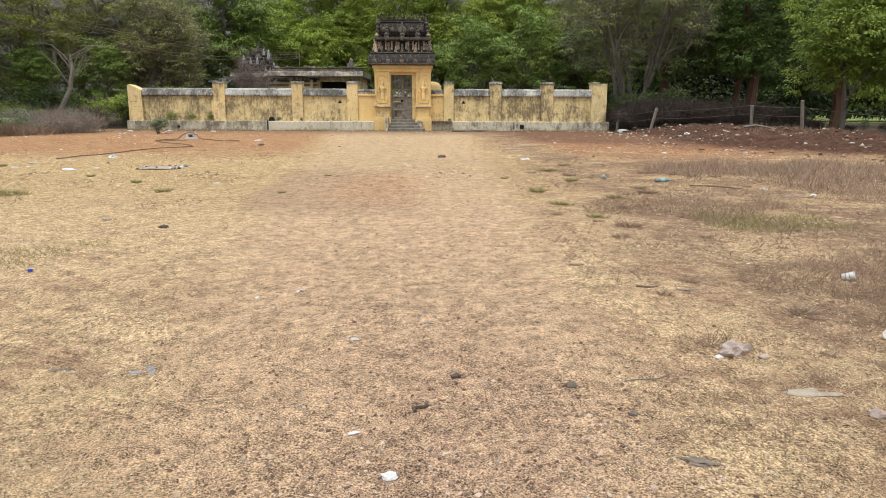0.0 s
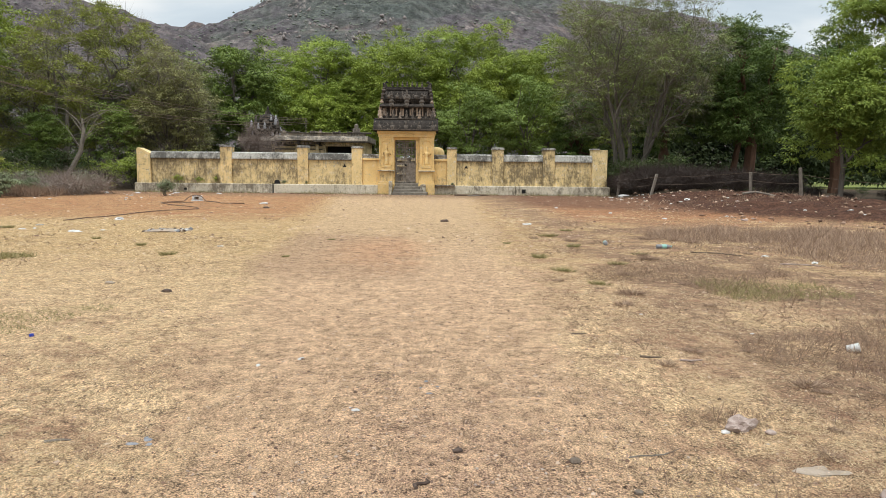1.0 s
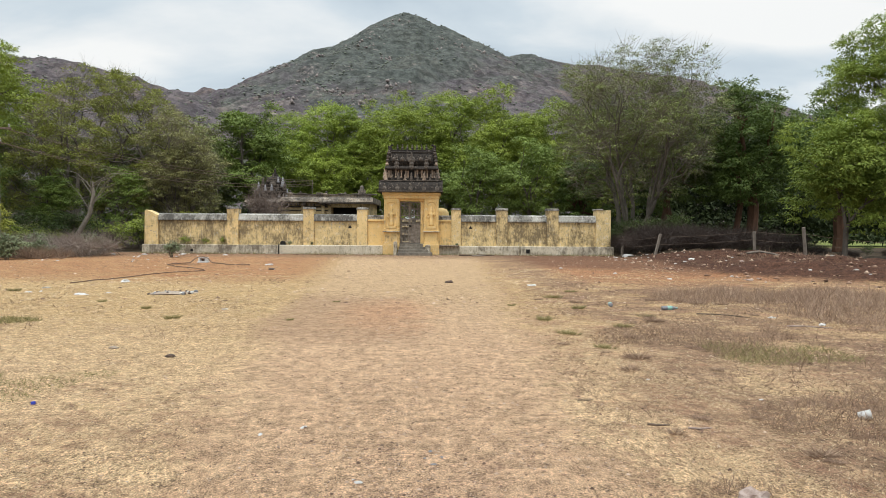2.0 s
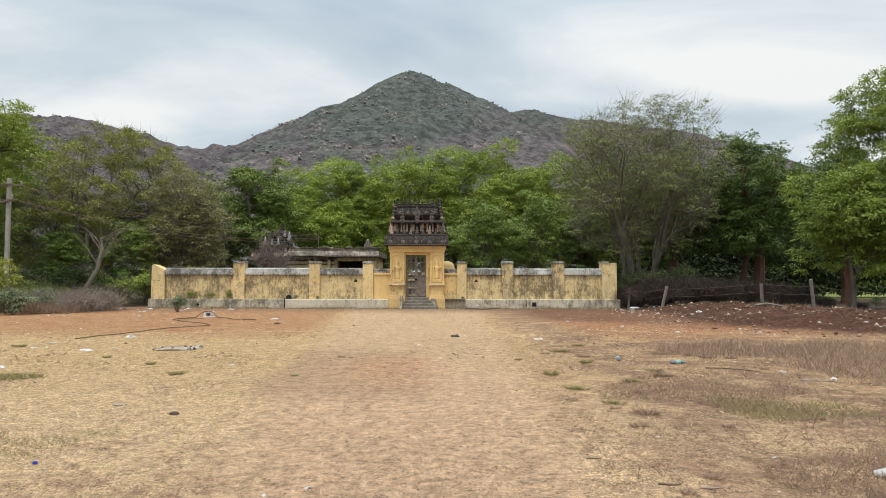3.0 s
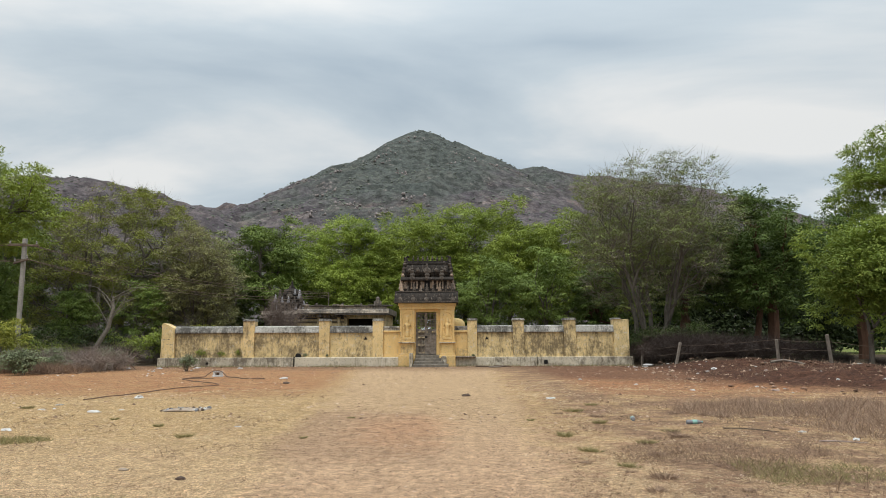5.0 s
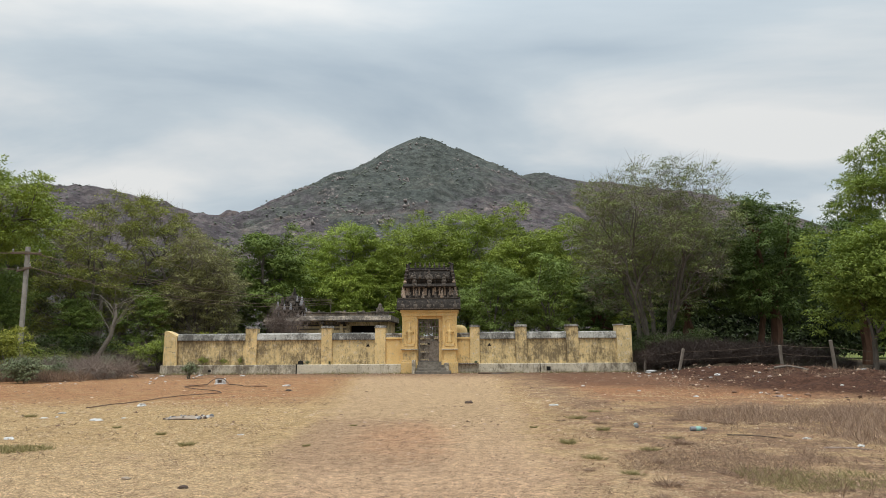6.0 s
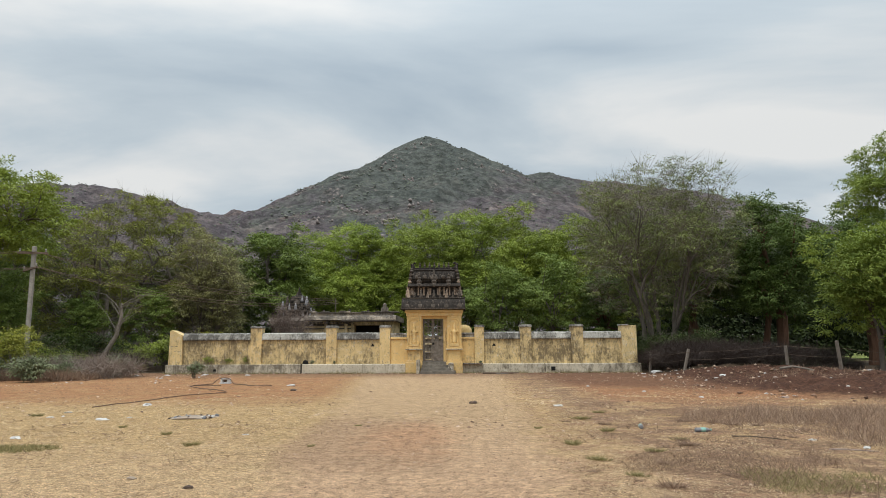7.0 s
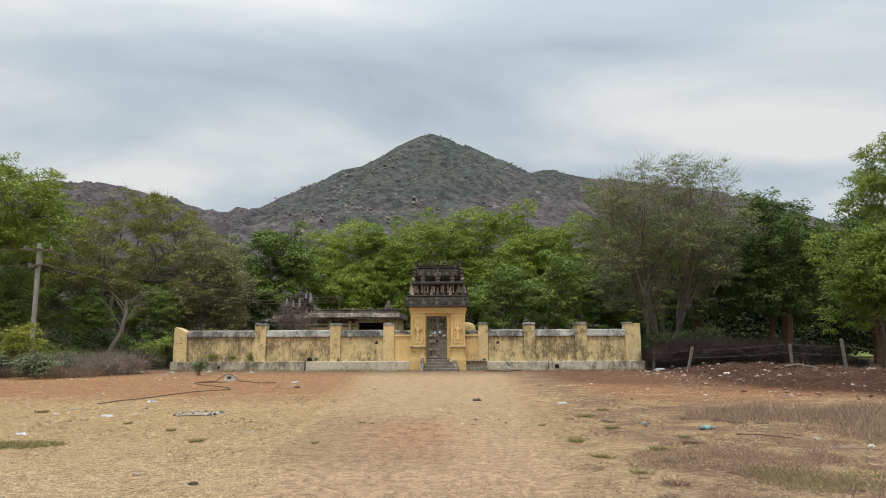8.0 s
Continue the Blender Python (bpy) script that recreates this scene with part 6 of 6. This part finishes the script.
stick(12.2, 24.0, 1.2, 0.04, 30, WOOD, "pale branch on the bank")
for i, (x, y, h, s) in enumerate([(1.52, 1.0, 0.13, 1), (1.62, 1.02, 0.10, 2), (2.72, 1.75, 0.26, 3), (1.36, 2.3, 0.12, 4), (1.55, 2.35, 0.16, 5), (3.9, 4.2, 0.30, 6), (3.5, 4.0, 0.28, 7), (6.4, 7.9, 0.55, 8), (6.2, 8.1, 0.5, 9), (3.2, 3.5, 0.2, 10)]):
    r2 = np.random.default_rng(700 + s)
    bm = bmesh.new()
    for j in range(3):
        e = np.array((x + r2.normal(0, 0.45 * h), y + r2.normal(0, 0.2 * h), g(x, y) + h * r2.uniform(0.5, 1.1)))
        tube(limb_points((x, y, g(x, y) - 0.01), e, r2, 0.1, 4), [0.0028, 0.0024, 0.002, 0.0014, 0.0007], 3, bm)
    tagged(part("dead_stalk", bm, WEED), "thin bare dead weed stalk standing in straw", "weed")


def bottle(x, y, turn, label, band):
    ob = thing("plastic_bottle", label, "bottle", (x, y, g(x, y) + 0.036))
    ob.matrix_basis = pose(x, y, g(x, y) + 0.036, 0, 90, turn)
    prof = [(0.028, -0.13), (0.036, -0.125), (0.037, -0.06), (0.034, -0.05), (0.037, -0.03), (0.037, 0.05), (0.033, 0.08), (0.014, 0.11), (0.014, 0.125)]
    part("body", lathe(prof, 12), BLUEISH, ob, smooth=True)
    part("label", lathe([(0.0375, -0.035), (0.0385, -0.034), (0.0385, 0.044), (0.0375, 0.045)], 12), band, ob, "coloured paper label")
    part("cap", lathe([(0.016, 0.125), (0.017, 0.127), (0.017, 0.142), (0.014, 0.145)], 10), band, ob)
    return ob


bottle(4.0, 9.2, 3, "crushed clear plastic bottle with a teal label", TEAL)
bottle(3.12, 9.78, 80, "crushed clear plastic bottle with a pale teal label", TEAL)


def cup(x, y, tilt, turn, s):
    ob = thing("paper_cup", "crumpled white disposable cup lying on weeds", "cup")
    ob.matrix_basis = pose(x, y, g(x, y) + 0.035 * s, tilt, 0, turn) @ Matrix.Diagonal((s, s, s, 1))
    part("wall", lathe([(0.028, -0.045), (0.030, -0.045), (0.041, 0.045), (0.043, 0.047), (0.038, 0.047), (0.027, -0.03)], 14), WHITE, ob, smooth=True)
    part("rim", lathe([(0.040, 0.044), (0.045, 0.047), (0.044, 0.052), (0.039, 0.051)], 14), WHITE, ob, smooth=True)
    return ob


cup(3.1, 2.37, 78, 70, 0.85)
cup(2.56, 1.09, 70, -40, 0.7)
ob = part("bottle_cap", lathe([(0.012, 0), (0.016, 0.0), (0.017, 0.004), (0.016, 0.018), (0.013, 0.02)], 14, (-3.15, 2.72, g(-3.15, 2.72) + 0.006)), BLUE)
tagged(ob, "bright blue plastic bottle cap on straw", "bottle cap")

# pump outlet with its hose
pump = thing("valve_box", "small white concrete valve box with a dark opening", "valve box", (-9.26, 23.95, 0))
part("body", boxes((-0.20, 0.20, -0.14, 0.14, -0.05, 0.07), (-0.17, 0.17, -0.11, 0.11, 0.18, 0.24), (-0.17, -0.08, -0.11, 0.11, 0.07, 0.18), (0.08, 0.17, -0.11, 0.11, 0.07, 0.18), bevel=0.015), WHITE, pump)
part("pipe", lathe([(0.05, 0), (0.06, 0.02), (0.06, 0.16), (0.04, 0.18)], 8, (0, 0, 0.08)), HOSE, pump)
hp = [(-8.89, 13.74), (-8.75, 15.0), (-8.55, 16.27), (-8.01, 18.11), (-7.5, 18.6), (-7.5, 19.2), (-8.61, 20.4), (-9.92, 21.9), (-9.9, 22.6), (-9.3, 22.4), (-8.7, 22.2)]
fine_pts = []
for (x0, y0), (x1, y1) in zip(hp, hp[1:]):
    for i in range(5):
        t = i / 5
        fine_pts.append((x0 + (x1 - x0) * t, y0 + (y1 - y0) * t))
for _ in range(3):
    fine_pts = [fine_pts[0]] + [((a[0] + 2 * b[0] + c[0]) / 4, (a[1] + 2 * b[1] + c[1]) / 4) for a, b, c in zip(fine_pts, fine_pts[1:], fine_pts[2:])] + [fine_pts[-1]]
tagged(part("hose", tube([(x, y, g(x, y) + 0.03) for x, y in fine_pts], 0.014, 6), HOSE), "dusty dark rubber hose winding over the earth", "hose")
for x1 in (-9.9, -7.9):
    pts = []
    for i in range(13):
        t = i / 12
        x = -9.26 + (x1 + 9.26) * t
        pts.append((x, 23.9 - 1.5 * t, max(g(x, 23) + 0.03, 0.24 + 0.30 * t - 1.9 * t * t)))
    tagged(part("hose", tube(pts, 0.018, 6), HOSE), "dark rubber hose bent out of the valve box", "hose")
tagged(part("hose", tube([(-7.9, 22.4, 0.03), (-7.5, 22.3, 0.03), (-7.0, 22.4, 0.03)], 0.018, 6), HOSE), "end of the dark rubber hose on the earth", "hose")

# tufts in the open ground
tuft_src = None
for i, (x, y, s) in enumerate([(2.33, 11.29, 1.2), (2.42, 9.23, 1.0), (1.6, 7.76, 1.1), (1.71, 6.35, 1.0), (2.9, 12.4, 0.9), (-4.0, 7.6, 1.0), (-5.0, 9.0, 0.8), (-9.11, 11.94, 1.0), (-1.9, 9.9, 0.5), (-2.2, 7.4, 0.5), (1.9, 5.2, 0.8), (2.6, 7.0, 0.9), (1.3, 9.6, 0.6), (-6.2, 9.9, 0.7), (3.3, 8.2, 0.8)]):
    if tuft_src is None:
        r2 = np.random.default_rng(77)
        n = 260
        a = r2.uniform(0, 6.28, n)
        c = np.stack([0.16 * np.cos(a) * r2.random(n), 0.10 * np.sin(a) * r2.random(n), np.zeros(n)], 1)
        ax = unit(np.stack([np.cos(a) * 0.6, np.sin(a) * 0.6, r2.uniform(0.3, 1.0, n)], 1))
        v, f = blades(c, ax, r2.uniform(0.05, 0.15, n), 0.007, r2)
        tuft_src = tagged(new("grass_tuft", quick_mesh("grass_tuft", v, f, WEED_GREEN)), "low dusty green grass tuft on dry ground", "grass tuft")
        tuft = tuft_src
    else:
        tuft = copy_thing(tuft_src, Matrix())
    tuft.matrix_basis = pose(x, y, g(x, y), 0, 0, 50 * i) @ Matrix.Diagonal((s * 0.9, s * 0.9, s * 0.7, 1))

# dry brown weed clumps on the side of the bank
r2 = np.random.default_rng(78)
n = 220
a = r2.uniform(0, 6.28, n)
c = np.stack([0.13 * np.cos(a) * r2.random(n), 0.10 * np.sin(a) * r2.random(n), np.zeros(n)], 1)
ax = unit(np.stack([np.cos(a) * 0.7 + r2.normal(0, 0.3, n), np.sin(a) * 0.7, r2.uniform(0.2, 1.0, n)], 1))
v, f = blades(c, ax, r2.uniform(0.04, 0.17, n), 0.006, r2)
clump = tagged(new("weed_clump", quick_mesh("weed_clump", v, f, DRIFT)), "low brown dried weed clump on bare soil", "weed", "dry weed clumps")
clump.matrix_basis = pose(2.1, 4.6, g(2.1, 4.6))
for i in range(38):
    y = float(r2.uniform(0.6, 3.6) ** 2)
    x = 1.25 + 0.03 * y + float(r2.random() ** 0.8) * (1.6 + 0.34 * y)
    c = copy_thing(clump, Matrix())
    q = float(r2.uniform(0.45, 1.15)) * (0.65 + 0.05 * y)
    c.matrix_basis = pose(x, y, g(x, y), 0, 0, 47 * i) @ Matrix.Diagonal((q, q, q * 0.7, 1))
